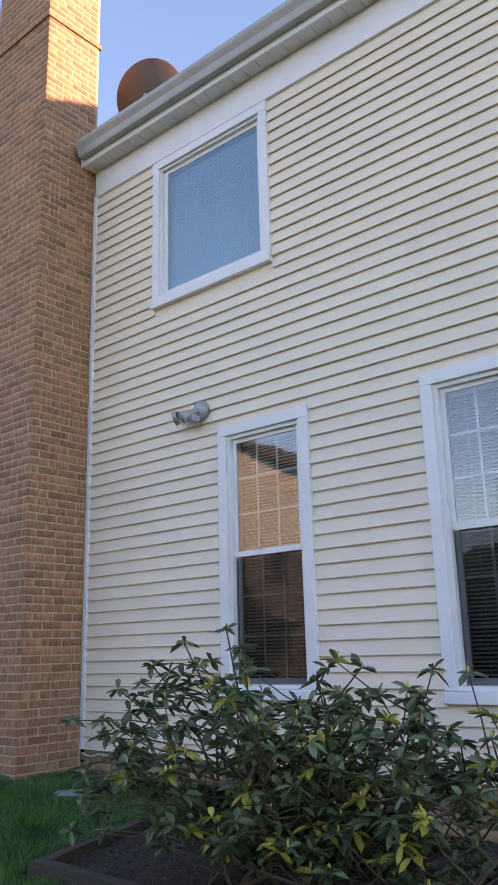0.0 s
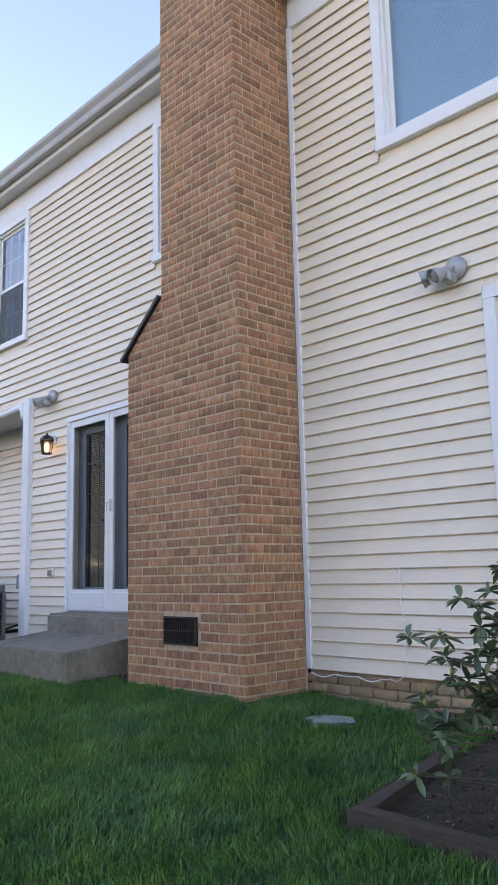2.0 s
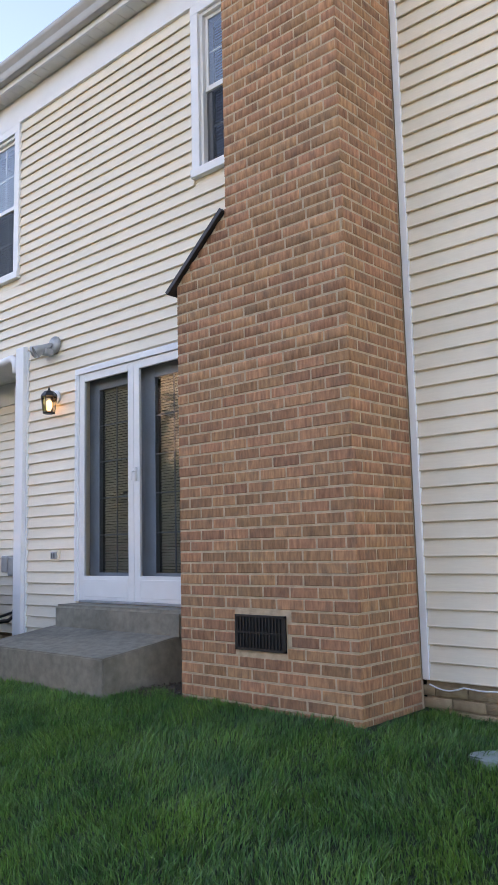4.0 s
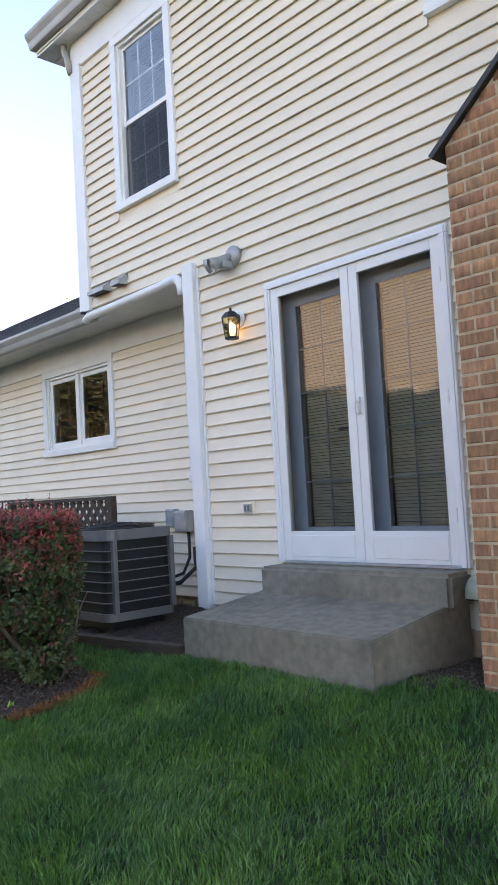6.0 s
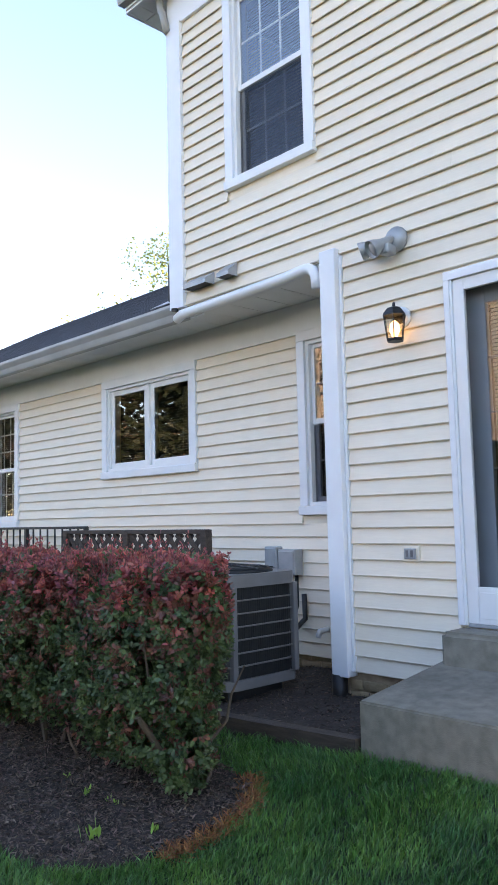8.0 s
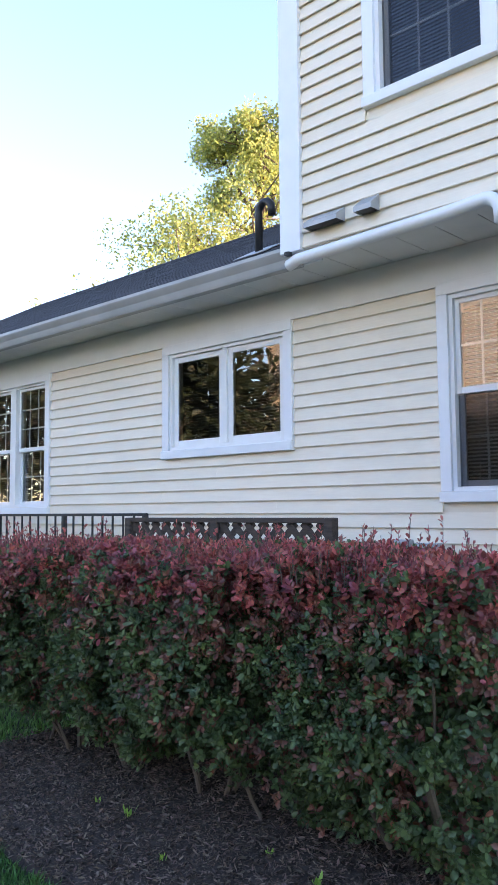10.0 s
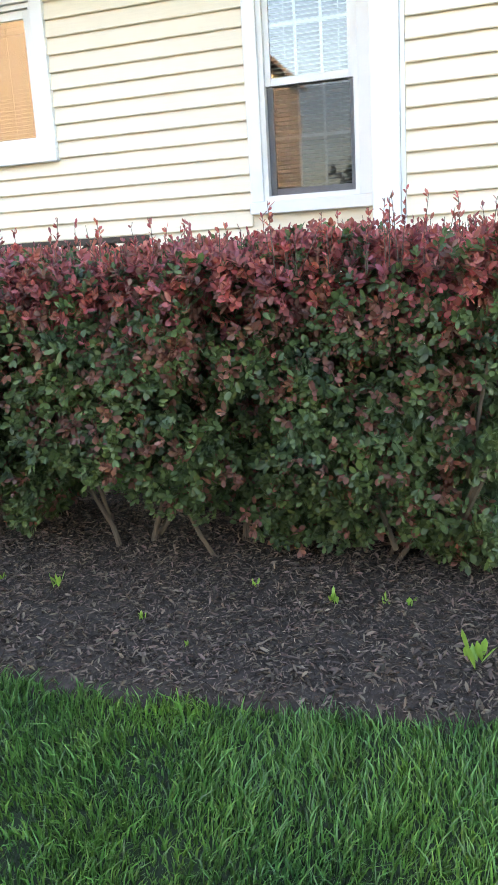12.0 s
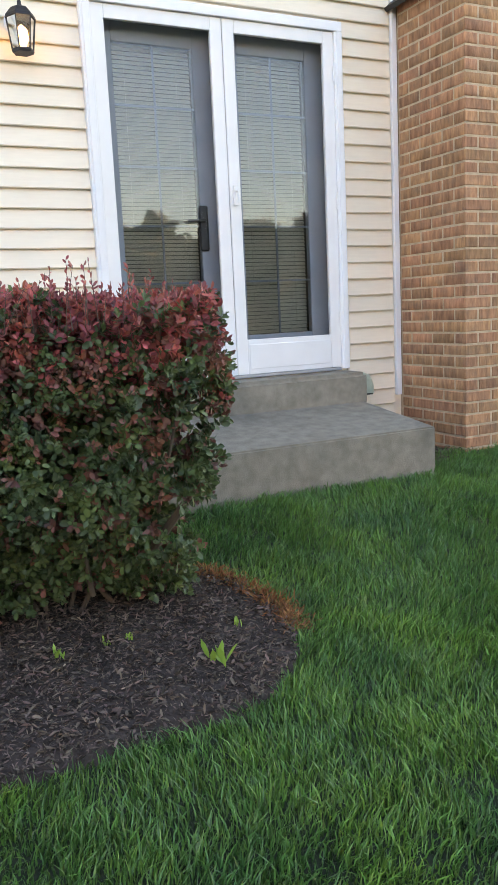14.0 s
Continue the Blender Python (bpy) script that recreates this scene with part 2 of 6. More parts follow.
def tube(bm, pts, r, seg=8, r_end=None, cap=True):
    pts = [Vector(p) for p in pts]
    rings = []
    for i, p in enumerate(pts):
        a = pts[max(i - 1, 0)]
        b = pts[min(i + 1, len(pts) - 1)]
        d = (b - a).normalized()
        u = d.orthogonal().normalized() if i == 0 else (rings_u - d * rings_u.dot(d)).normalized()
        rings_u = u
        w = d.cross(u)
        k = i / max(len(pts) - 1, 1)
        rr = r if r_end is None else r + (r_end - r) * k
        rings.append([bm.verts.new(p + rr * (math.cos(2 * math.pi * j / seg) * u + math.sin(2 * math.pi * j / seg) * w)) for j in range(seg)])
    for a, b in zip(rings, rings[1:]):
        for j in range(seg):
            bm.faces.new((a[j], a[(j + 1) % seg], b[(j + 1) % seg], b[j]))
    if cap:
        bm.faces.new(rings[0][::-1])
        bm.faces.new(rings[-1])


def lathe(bm, prof, seg=24, m=None):
    b2 = bmesh.new()
    rings = [[b2.verts.new((r * math.cos(2 * math.pi * j / seg), r * math.sin(2 * math.pi * j / seg), z)) for j in range(seg)] for r, z in prof]
    for a, b in zip(rings, rings[1:]):
        for j in range(seg):
            b2.faces.new((a[j], a[(j + 1) % seg], b[(j + 1) % seg], b[j]))
    b2.faces.new(rings[0][::-1])
    b2.faces.new(rings[-1])
    merge(bm, b2, m)


def mesh_of(name, bm, material, smooth=False):
    bmesh.ops.recalc_face_normals(bm, faces=bm.faces[:])
    me = bpy.data.meshes.new(name)
    bm.to_mesh(me)
    bm.free()
    me.materials.append(material)
    if smooth:
        me.polygons.foreach_set("use_smooth", [True] * len(me.polygons))
    return me


def part(name, bm, material, parent, label="", smooth=False):
    ob = new(name, mesh_of(name, bm, material, smooth))
    if parent is not None:
        ob.parent = parent
    if label:
        ob["label"] = label
    return ob


def thing(name, label, category, group="", kind=""):
    return tagged(new(name), label, category, group, kind)


def solid(name, boxes, material, label="", category="", kind="", parent=None, r=0.0):
    bm = bmesh.new()
    for b in boxes:
        soft_box(bm, *b, r) if r else box(bm, *b)
    ob = part(name, bm, material, parent, label)
    if category:
        tagged(ob, label, category, kind=kind)
    return ob


def raw_mesh(name, verts, faces, material, parent=None, smooth=False):
    """A mesh from numpy arrays: verts (n, 3), faces (m, 3 or 4)."""
    me = bpy.data.meshes.new(name)
    k = faces.shape[1]
    me.vertices.add(len(verts))
    me.vertices.foreach_set("co", verts.astype(np.float32).ravel())
    me.loops.add(faces.size)
    me.loops.foreach_set("vertex_index", faces.astype(np.int32).ravel())
    me.polygons.add(len(faces))
    me.polygons.foreach_set("loop_start", np.arange(0, faces.size, k, dtype=np.int32))
    me.polygons.foreach_set("loop_total", np.full(len(faces), k, dtype=np.int32))
    if smooth:
        me.polygons.foreach_set("use_smooth", np.ones(len(faces), dtype=bool))
    me.update(calc_edges=True)
    me.validate()
    me.materials.append(material)
    ob = new(name, me)
    ob.parent = parent
    return ob


# ---- the lie of the land ----
GX = np.array([-60, -20, -13, -11, -9, -6.3, -4.5, 0, 5, 60.0])
GY = np.array([-60, -6, 0, 2.5, 4, 5.5, 60.0])
GZ = np.array([
    [-.50, -.50, -.50, -.50, -.50, -.52, -.55, -.60, -.60, -.60],
    [-.40, -.40, -.36, -.34, -.36, -.45, -.52, -.58, -.60, -.60],
    [-.36, -.36, -.36, -.37, -.38, -.42, -.44, -.50, -.52, -.55],
    [-.15, -.15, -.14, -.17, -.21, -.20, -.26, -.34, -.36, -.38],
    [-.09, -.09, -.08, -.05, -.01, -.025, -.15, -.22, -.25, -.25],
    [-.08, -.08, -.07, -.06, -.045, -.03, -.15, -.22, -.25, -.25],
    [-.30, -.30, -.30, -.30, -.30, -.30, -.30, -.30, -.30, -.30]])


def land(x, y):
    """The ground's height; takes numbers or arrays."""
    x, y = np.asarray(x, float), np.asarray(y, float)
    i = np.clip(np.searchsorted(GX, x) - 1, 0, len(GX) - 2)
    j = np.clip(np.searchsorted(GY, y) - 1, 0, len(GY) - 2)
    u = np.clip((x - GX[i]) / (GX[i + 1] - GX[i]), 0, 1)
    v = np.clip((y - GY[j]) / (GY[j + 1] - GY[j]), 0, 1)
    z = (GZ[j, i] * (1 - u) + GZ[j, i + 1] * u) * (1 - v) + (GZ[j + 1, i] * (1 - u) + GZ[j + 1, i + 1] * u) * v
    return z + 0.012 * np.sin(x * 2.3 + y) * np.sin(y * 1.9 - x * 0.7)


def ground_sheet():
    xs = np.unique(np.concatenate([[-900, -300, -120], np.linspace(-60, -20, 9), np.linspace(-20, 4, 97), np.linspace(4, 60, 9), [120, 300, 900]]))
    ys = np.unique(np.concatenate([[-900, -300, -120], np.linspace(-60, -8, 9), np.linspace(-8, 7, 61), np.linspace(7, 60, 9), [120, 300, 900]]))
    X, Y = np.meshgrid(xs, ys)
    V = np.stack([X, Y, land(X, Y)], -1).reshape(-1, 3)
    n, m = len(xs), len(ys)
    q = np.arange(n * m).reshape(m, n)
    F = np.stack([q[:-1, :-1], q[:-1, 1:], q[1:, 1:], q[1:, :-1]], -1).reshape(-1, 4)
    ob = raw_mesh("ground", V, F, SOIL, smooth=True)
    tagged(ob, "dark soil under a green lawn", "ground", kind="structure")


ground_sheet()

# ---- the house: walls ----
WALL_Y = 4.66      # sheathing of the two-storey wall
WING_Y = 5.297      # sheathing of the set-back wing
COURSE, FIRST = 0.1062, 0.1405
EAVE = 5.86        # underside of the upper soffit
MAIN_OPEN = [(-5.17, -3.90, 4.08, 5.49), (-4.36, -3.62, 0.66, 2.64), (-2.50, -1.76, 0.66, 2.64), (-11.61, -10.82, 3.90, 5.48), (-8.00, -7.20, 4.08, 5.48), (-9.65, -8.12, 0.52, 2.60)]
WING_OPEN = [(-11.49, -10.865, 1.26, 2.64), (-14.45, -12.99, 1.71, 2.63), (-17.97, -16.56, 1.22, 2.63)]


def pierced(name, x0, x1, z0, z1, y0, y1, holes, label):
    """A wall along x with openings that go through it."""
    xs = sorted({x0, x1, *[min(max(h[i], x0), x1) for h in holes for i in (0, 1)]})
    bm = bmesh.new()
    for a, b in zip(xs, xs[1:]):
        if b - a < 1e-4:
            continue
        cut = sorted((h[2], h[3]) for h in holes if h[0] <= a + 1e-4 and h[1] >= b - 1e-4 and h[3] > z0 and h[2] < z1)
        z = z0
        for lo, hi in cut:
            if lo > z:
                box(bm, a, b, y0, y1, z, min(lo, z1))
            z = max(z, hi)
        if z < z1:
            box(bm, a, b, y0, y1, z, z1)
    ob = part(name, bm, SIDING, None)
    return tagged(ob, label, "wall", kind="structure")


wall_lower = pierced("wall_north", -10.70, 3.0, 0.14, 3.00, WALL_Y, WALL_Y + 0.16, MAIN_OPEN, "cream vinyl-sided house wall with white trim")
wall_upper = pierced("wall_north_upper", -12.385, 3.0, 3.00, EAVE, WALL_Y, WALL_Y + 0.16, MAIN_OPEN, "cream vinyl-sided upper storey wall under white eaves")
wall_wing = pierced("wall_wing", -22.0, -10.70, 0.14, 3.05, WING_Y, WING_Y + 0.16, WING_OPEN, "cream vinyl-sided set-back wing wall")
solid("wall_corner_return", [(-10.70, -10.54, WALL_Y + 0.16, WING_Y - 0.002, 0.14, 3.0)], SIDING, "cream vinyl-sided return wall at the step back", "wall", "structure")
solid("wall_west_upper", [(-12.385, -12.225, WALL_Y + 0.16, 13.2, 3.0, EAVE)], SIDING, "cream sided gable end wall above the wing roof", "wall", "structure")
solid("wall_east", [(2.84, 3.0, WALL_Y + 0.16, 13.2, 0.14, EAVE)], SIDING, "cream sided end wall of the house", "wall", "structure")
solid("wall_south", [(-22.0, 3.0, 13.2, 13.36, -0.3, EAVE)], SIDING, "cream sided wall on the street side", "wall", "structure")
solid("wall_wing_end", [(-22.16, -22.0, WING_Y, 13.36, -0.3, 2.98)], SIDING, "cream sided end wall of the wing", "wall", "structure")
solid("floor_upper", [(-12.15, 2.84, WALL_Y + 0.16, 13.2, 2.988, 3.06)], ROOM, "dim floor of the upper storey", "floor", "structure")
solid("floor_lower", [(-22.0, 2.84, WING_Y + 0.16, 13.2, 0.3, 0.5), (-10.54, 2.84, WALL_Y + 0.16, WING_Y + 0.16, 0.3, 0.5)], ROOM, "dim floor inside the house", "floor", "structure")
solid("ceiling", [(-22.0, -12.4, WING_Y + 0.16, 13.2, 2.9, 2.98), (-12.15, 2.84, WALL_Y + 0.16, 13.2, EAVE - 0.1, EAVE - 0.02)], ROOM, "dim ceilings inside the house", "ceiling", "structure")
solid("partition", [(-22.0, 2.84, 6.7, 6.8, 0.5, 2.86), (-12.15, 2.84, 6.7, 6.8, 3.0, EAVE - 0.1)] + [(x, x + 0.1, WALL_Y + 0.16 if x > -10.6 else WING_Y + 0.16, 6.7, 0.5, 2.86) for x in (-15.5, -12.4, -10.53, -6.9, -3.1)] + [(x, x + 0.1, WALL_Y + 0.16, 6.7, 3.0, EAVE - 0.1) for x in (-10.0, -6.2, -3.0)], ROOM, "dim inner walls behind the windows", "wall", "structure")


# ---- windows and doors ----
def blind(xa, xb, y, za, zb, material, pitch=0.026, slat=0.022, tilt=0.6, label="white horizontal blind with closed slats"):
    t = thing("window_blind", label, "blind")
    bm = bmesh.new()
    z = za + 0.01
    while z < zb - 0.03:
        dy, dz = slat * math.cos(tilt) / 2, slat * math.sin(tilt) / 2
        v = [bm.verts.new(p) for p in ((xa, y - dy, z - dz), (xb, y - dy, z - dz), (xb, y + dy, z + dz), (xa, y + dy, z + dz))]
        bm.faces.new(v)
        w = [bm.verts.new(p) for p in ((xa, y - dy, z - dz - 0.0012), (xb, y - dy, z - dz - 0.0012))]
        bm.faces.new((v[0], w[0], w[1], v[1]))
        z += pitch
    part("slats", bm, material, t)
    bm = bmesh.new()
    soft_box(bm, xa, xb, y - 0.015, y + 0.015, zb - 0.035, zb, 0.003)
    part("head_rail", bm, material, t)
    for fx in (0.18, 0.82):
        bm = bmesh.new()
        tube(bm, [(xa + (xb - xa) * fx, y - 0.016, za), (xa + (xb - xa) * fx, y - 0.016, zb - 0.03)], 0.0014, 4)
        part("ladder_cord", bm, material, t)
    return t


def bars(bm, xa, xb, za, zb, y, cols, rows, w=0.016):
    for i in range(1, cols):
        x = xa + (xb - xa) * i / cols
        box(bm, x - w / 2, x + w / 2, y - 0.004, y + 0.004, za, zb)
    for i in range(1, rows):
        z = za + (zb - za) * i / rows
        box(bm, xa, xb, y - 0.0045, y + 0.0045, z - w / 2, z + w / 2)


def casing(t, x0, x1, z0, z1, yf, w=0.09, sill=0.075, depth=0.04):
    """Flat outer trim: jambs, head and sill, mitred by butting."""
    for n, b in (("jamb", (x0, x0 + w, z0 + sill, z1 - w)), ("jamb", (x1 - w, x1, z0 + sill, z1 - w)), ("head", (x0, x1, z1 - w, z1))):
        bm = bmesh.new()
        soft_box(bm, b[0], b[1], yf, yf + depth, b[2], b[3], 0.004)
        part(n, bm, TRIM, t)
    bm = bmesh.new()
    soft_box(bm, x0 - 0.004, x1 + 0.004, yf - 0.018, yf + depth, z0, z0 + sill - 0.002, 0.006)
    part("sill", bm, TRIM, t)


def pane(name, t, xa, xb, za, zb, y, material=None):
    bm = bmesh.new()
    bm.faces.new([bm.verts.new(p) for p in ((xa, y, za), (xb, y, za), (xb, y, zb), (xa, y, zb))])
    me = bpy.data.meshes.new(name)
    bm.to_mesh(me)
    bm.free()
    me.materials.append(material or GLASS)
    ob = new(name, me)
    ob.parent = t
    ob.visible_shadow = False
    return ob


def sash(t, name, xa, xb, za, zb, y, rail=0.035, bot=0.045, cols=0, rows=0, depth=0.03):
    bm = bmesh.new()
    soft_box(bm, xa, xa + rail, y, y + depth, za, zb, 0.003)
    soft_box(bm, xb - rail, xb, y, y + depth, za, zb, 0.003)
    soft_box(bm, xa + rail, xb - rail, y + 0.001, y + depth - 0.001, za, za + bot, 0.003)
    soft_box(bm, xa + rail, xb - rail, y + 0.001, y + depth - 0.001, zb - rail, zb, 0.003)
    s = part(name, bm, VINYL, t)
    if cols:
        bm = bmesh.new()
        bars(bm, xa + rail, xb - rail, za + bot, zb - rail, y + 0.018, cols, rows)
        part("glazing_bars", bm, VINYL, s)
    pane("pane", s, xa + rail, xb - rail, za + bot, zb - rail, y + 0.010)
    return s


def liner(t, x0, x1, z0, z1, y0, y1, th=0.02, material=None):
    bm = bmesh.new()
    box(bm, x0, x0 + th, y0, y1, z0, z1)
    box(bm, x1 - th, x1, y0, y1, z0, z1)
    box(bm, x0 + th, x1 - th, y0, y1, z1 - th, z1)
    box(bm, x0 + th, x1 - th, y0, y1, z0, z0 + th)
    part("frame", bm, material or VINYL, t)


def double_hung(name, x0, x1, z0, z1, mid, wall, cols, rows_up, rows_lo, label, w=0.09, blind_mat=None, screen=True, slat_tilt=0.6):
    t = thing(name, label, "window", kind="structure")
    yf = wall - 0.04
    casing(t, x0, x1, z0, z1, yf, w)
    a, b, c, d = x0 + w - 0.001, x1 - w + 0.001, z0 + 0.075, z1 - w
    liner(t, a, b, c, d, wall - 0.012, wall + 0.12, 0.03)
    a, b, c, d = a + 0.03, b - 0.03, c + 0.03, d - 0.03
    sash(t, "upper_sash", a, b, mid - 0.02, d, wall + 0.02, cols=cols, rows=rows_up)
    sash(t, "lower_sash", a, b, c, mid + 0.02, wall + 0.055, cols=cols, rows=rows_lo)
    if screen:
        pane("insect_screen", t, a + 0.004, b - 0.004, c + 0.004, mid - 0.03, wall + 0.03, SCREEN)
    blind(a + 0.01, b - 0.01, wall + 0.135, c, d, blind_mat or BLIND, tilt=slat_tilt)
    return t


double_hung("window_1", -4.445, -3.53, 0.585, 2.722, 1.665, WALL_Y, 3, 3, 3, "white double-hung window with grilles and closed blinds")
double_hung("window_2", -2.585, -1.67, 0.585, 2.722, 1.665, WALL_Y, 3, 3, 3, "white double-hung window with grilles and closed blinds")
# The next two windows get their bluish reflection from the blind colour.
double_hung("window_3", -11.70, -10.735, 3.825, 5.560, 4.67, WALL_Y, 3, 2, 2, "white upstairs double-hung window with grilles, dark inside", blind_mat=BLIND_SKY_DIM, slat_tilt=1.1)
double_hung("window_4", -8.085, -7.11, 4.01, 5.560, 4.78, WALL_Y, 3, 2, 2, "white upstairs double-hung window partly behind the chimney", blind_mat=BLIND_SKY_DIM, slat_tilt=1.1)
double_hung("window_5", -11.565, -10.79, 1.188, 2.722, 1.955, WING_Y, 3, 2, 2, "narrow white double-hung window in the step back", w=0.085)


def picture_window():
    t = thing("window_6", "white single-pane upstairs window with closed blinds", "window", kind="structure")
    x0, x1, z0, z1 = -5.24, -3.825, 4.02, 5.555
    casing(t, x0, x1, z0, z1, WALL_Y - 0.04, 0.085, 0.10)
    a, b, c, d = x0 + 0.084, x1 - 0.084, z0 + 0.10, z1 - 0.085
    liner(t, a, b, c, d, WALL_Y - 0.012, WALL_Y + 0.12, 0.025)
    sash(t, "sash", a + 0.025, b - 0.025, c + 0.025, d - 0.025, WALL_Y + 0.02, rail=0.04)
    # These slats are painted with the pane's sky reflection.
    blind(a + 0.04, b - 0.04, WALL_Y + 0.09, c + 0.03, d - 0.03, BLIND_SKY, pitch=0.021, slat=0.026, tilt=1.25)


def casement_pair():
    t = thing("window_7", "white twin casement window in the wing wall", "window", kind="structure")
    x0, x1, z0, z1 = -14.53, -12.905, 1.630, 2.712
    casing(t, x0, x1, z0, z1, WING_Y - 0.04, 0.09, 0.08)
    a, b, c, d = x0 + 0.089, x1 - 0.089, z0 + 0.08, z1 - 0.09
    liner(t, a, b, c, d, WING_Y - 0.012, WING_Y + 0.12, 0.03)
    m = (a + b) / 2
    bm = bmesh.new()
    soft_box(bm, m - 0.03, m + 0.03, WING_Y - 0.008, WING_Y + 0.11, c + 0.03, d - 0.03, 0.004)
    part("mullion", bm, VINYL, t)
    for p, q in ((a + 0.03, m - 0.03), (m + 0.03, b - 0.03)):
        sash(t, "casement", p, q, c + 0.03, d - 0.03, WING_Y + 0.015, rail=0.055, bot=0.06)
    blind(a + 0.05, b - 0.05, WING_Y + 0.135, c + 0.03, d - 0.03, BLIND_D, tilt=0.25, label="thin horizontal blind with open slats")


def twin_window():
    t = thing("window_8", "white twin double-hung window with grilles by the railing", "window", kind="structure")
    x0, x1, z0, z1 = -18.05, -16.48, 1.12, 2.715
    casing(t, x0, x1, z0, z1, WING_Y - 0.04, 0.09, 0.08)
    a, b, c, d = x0 + 0.089, x1 - 0.089, z0 + 0.08, z1 - 0.09
    liner(t, a, b, c, d, WING_Y - 0.012, WING_Y + 0.12, 0.025)
    m = (a + b) / 2
    bm = bmesh.new()
    soft_box(bm, m - 0.06, m + 0.06, WING_Y - 0.03, WING_Y + 0.11, c + 0.025, d - 0.025, 0.004)
    part("mullion", bm, VINYL, t)
    for p, q in ((a + 0.025, m - 0.06), (m + 0.06, b - 0.025)):
        sash(t, "upper_sash", p, q, 1.85, d - 0.025, WING_Y + 0.015, cols=3, rows=3)
        sash(t, "lower_sash", p, q, c + 0.025, 1.88, WING_Y + 0.05, cols=3, rows=2)
    blind(a + 0.04, b - 0.04, WING_Y + 0.135, c + 0.03, d - 0.03, BLIND_D, tilt=0.25, label="thin horizontal blind with open slats")


picture_window()
casement_pair()
twin_window()


def patio_door():
    t = thing("door_1", "white double storm door before grey glazed doors", "door", kind="structure")
    x0, x1, z0, z1 = -9.708, -8.045, 0.515, 2.662
    yf = WALL_Y - 0.045
    for n, b in (("jamb", (x0, x0 + 0.06, z0, z1 - 0.06)), ("jamb", (x1 - 0.06, x1, z0, z1 - 0.06)), ("head", (x0, x1, z1 - 0.06, z1))):
        bm = bmesh.new()
        soft_box(bm, b[0], b[1], yf, yf + 0.05, b[2], b[3], 0.005)
        soft_box(bm, b[0] + 0.014, b[1] - 0.014, yf - 0.008, yf + 0.004, b[2], b[3] - (0.014 if n == "head" else 0), 0.003)
        part(n, bm, TRIM, t)
    a, b, c, d = x0 + 0.061, x1 - 0.061, z0 + 0.012, z1 - 0.062
    bm = bmesh.new()
    soft_box(bm, a, b, yf + 0.01, WALL_Y + 0.14, z0 - 0.01, z0 + 0.01, 0.003)
    part("threshold", bm, GALV, t, "worn metal threshold")
    m = (a + b) / 2 + 0.01
    for p, q in ((a, m - 0.002), (m + 0.002, b)):
        bm = bmesh.new()
        for s in ((p, p + 0.075, c, d), (q - 0.075, q, c, d), (p + 0.075, q - 0.075, d - 0.075, d), (p + 0.075, q - 0.075, c, c + 0.215)):
            soft_box(bm, s[0], s[1], yf + 0.012, yf + 0.04, s[2], s[3], 0.004)
        soft_box(bm, p + 0.085, q - 0.085, yf + 0.008, yf + 0.02, c + 0.03, c + 0.185, 0.005)
        leaf = part("storm_door", bm, VINYL, t, "white storm door with full glass")
        pane("pane", leaf, p + 0.075, q - 0.075, c + 0.215, d - 0.075, yf + 0.024, GLASS_D)
    # latch of the storm doors
    bm = bmesh.new()
    soft_box(bm, m + 0.02, m + 0.05, yf - 0.012, yf + 0.012, 1.545, 1.665, 0.006)
    tube(bm, [(m + 0.035, yf - 0.012, 1.63), (m + 0.035, yf - 0.04, 1.625), (m + 0.036, yf - 0.045, 1.55)], 0.008, 8)
    part("latch", bm, VINYL, t, "white storm door latch")
    # inner doors, with blinds between their stiles
    y2 = WALL_Y + 0.085
    for k, (p, q) in enumerate(((a, m), (m, b))):
        bm = bmesh.new()
        for s in ((p, p + 0.145, c, d), (q - 0.145, q, c, d), (p + 0.145, q - 0.145, d - 0.15, d), (p + 0.145, q - 0.145, c, c + 0.24)):
            soft_box(bm, s[0], s[1], y2, y2 + 0.044, s[2], s[3], 0.004)
        leaf = part("inner_door", bm, DOORGREY, t, "grey painted glazed inner door")
        bm = bmesh.new()
        bars(bm, p + 0.145, q - 0.145, c + 0.24, d - 0.15, y2 + 0.014, 2, 5, 0.012)
        part("glazing_bars", bm, DOORGREY, leaf)
        pane("pane", leaf, p + 0.145, q - 0.145, c + 0.24, d - 0.15, y2 + 0.008, GLASS_I)
        blind(p + 0.14, q - 0.14, y2 + 0.075, c + 0.22, d - 0.12, BLIND_O, pitch=0.024, tilt=1.12, label="pale horizontal blind behind the glazed door")
    bm = bmesh.new()
    soft_box(bm, m - 0.155, m - 0.100, y2 - 0.014, y2 + 0.004, 1.29, 1.56, 0.012, 3)
    tube(bm, [(m - 0.13, y2 - 0.01, 1.47), (m - 0.13, y2 - 0.035, 1.47), (m - 0.20, y2 - 0.037, 1.468), (m - 0.24, y2 - 0.035, 1.465)], 0.008, 8)
    part("door_handle", bm, BLACK, t, "black door handle on a long plate")
    for xx in (b - 0.006, ):
        for zz in (1.58, 0.84, 2.35):
            bm = bmesh.new()
            tube(bm, [(xx, yf + 0.004, zz - 0.045), (xx, yf + 0.004, zz + 0.045)], 0.007, 8)
            part("hinge", bm, VINYL, t)


patio_door()


# ---- chimney core, shoulder cap and vent ----
CH_X0, CH_X1, CH_Y0, CH_YB = -7.61, -6.155, 3.99, 4.655
CH_UP = -7.12       # left side of the stack above the shoulder
SH_Z0, SH_Z1 = 2.825, 3.235
CH_TOP = 8.9


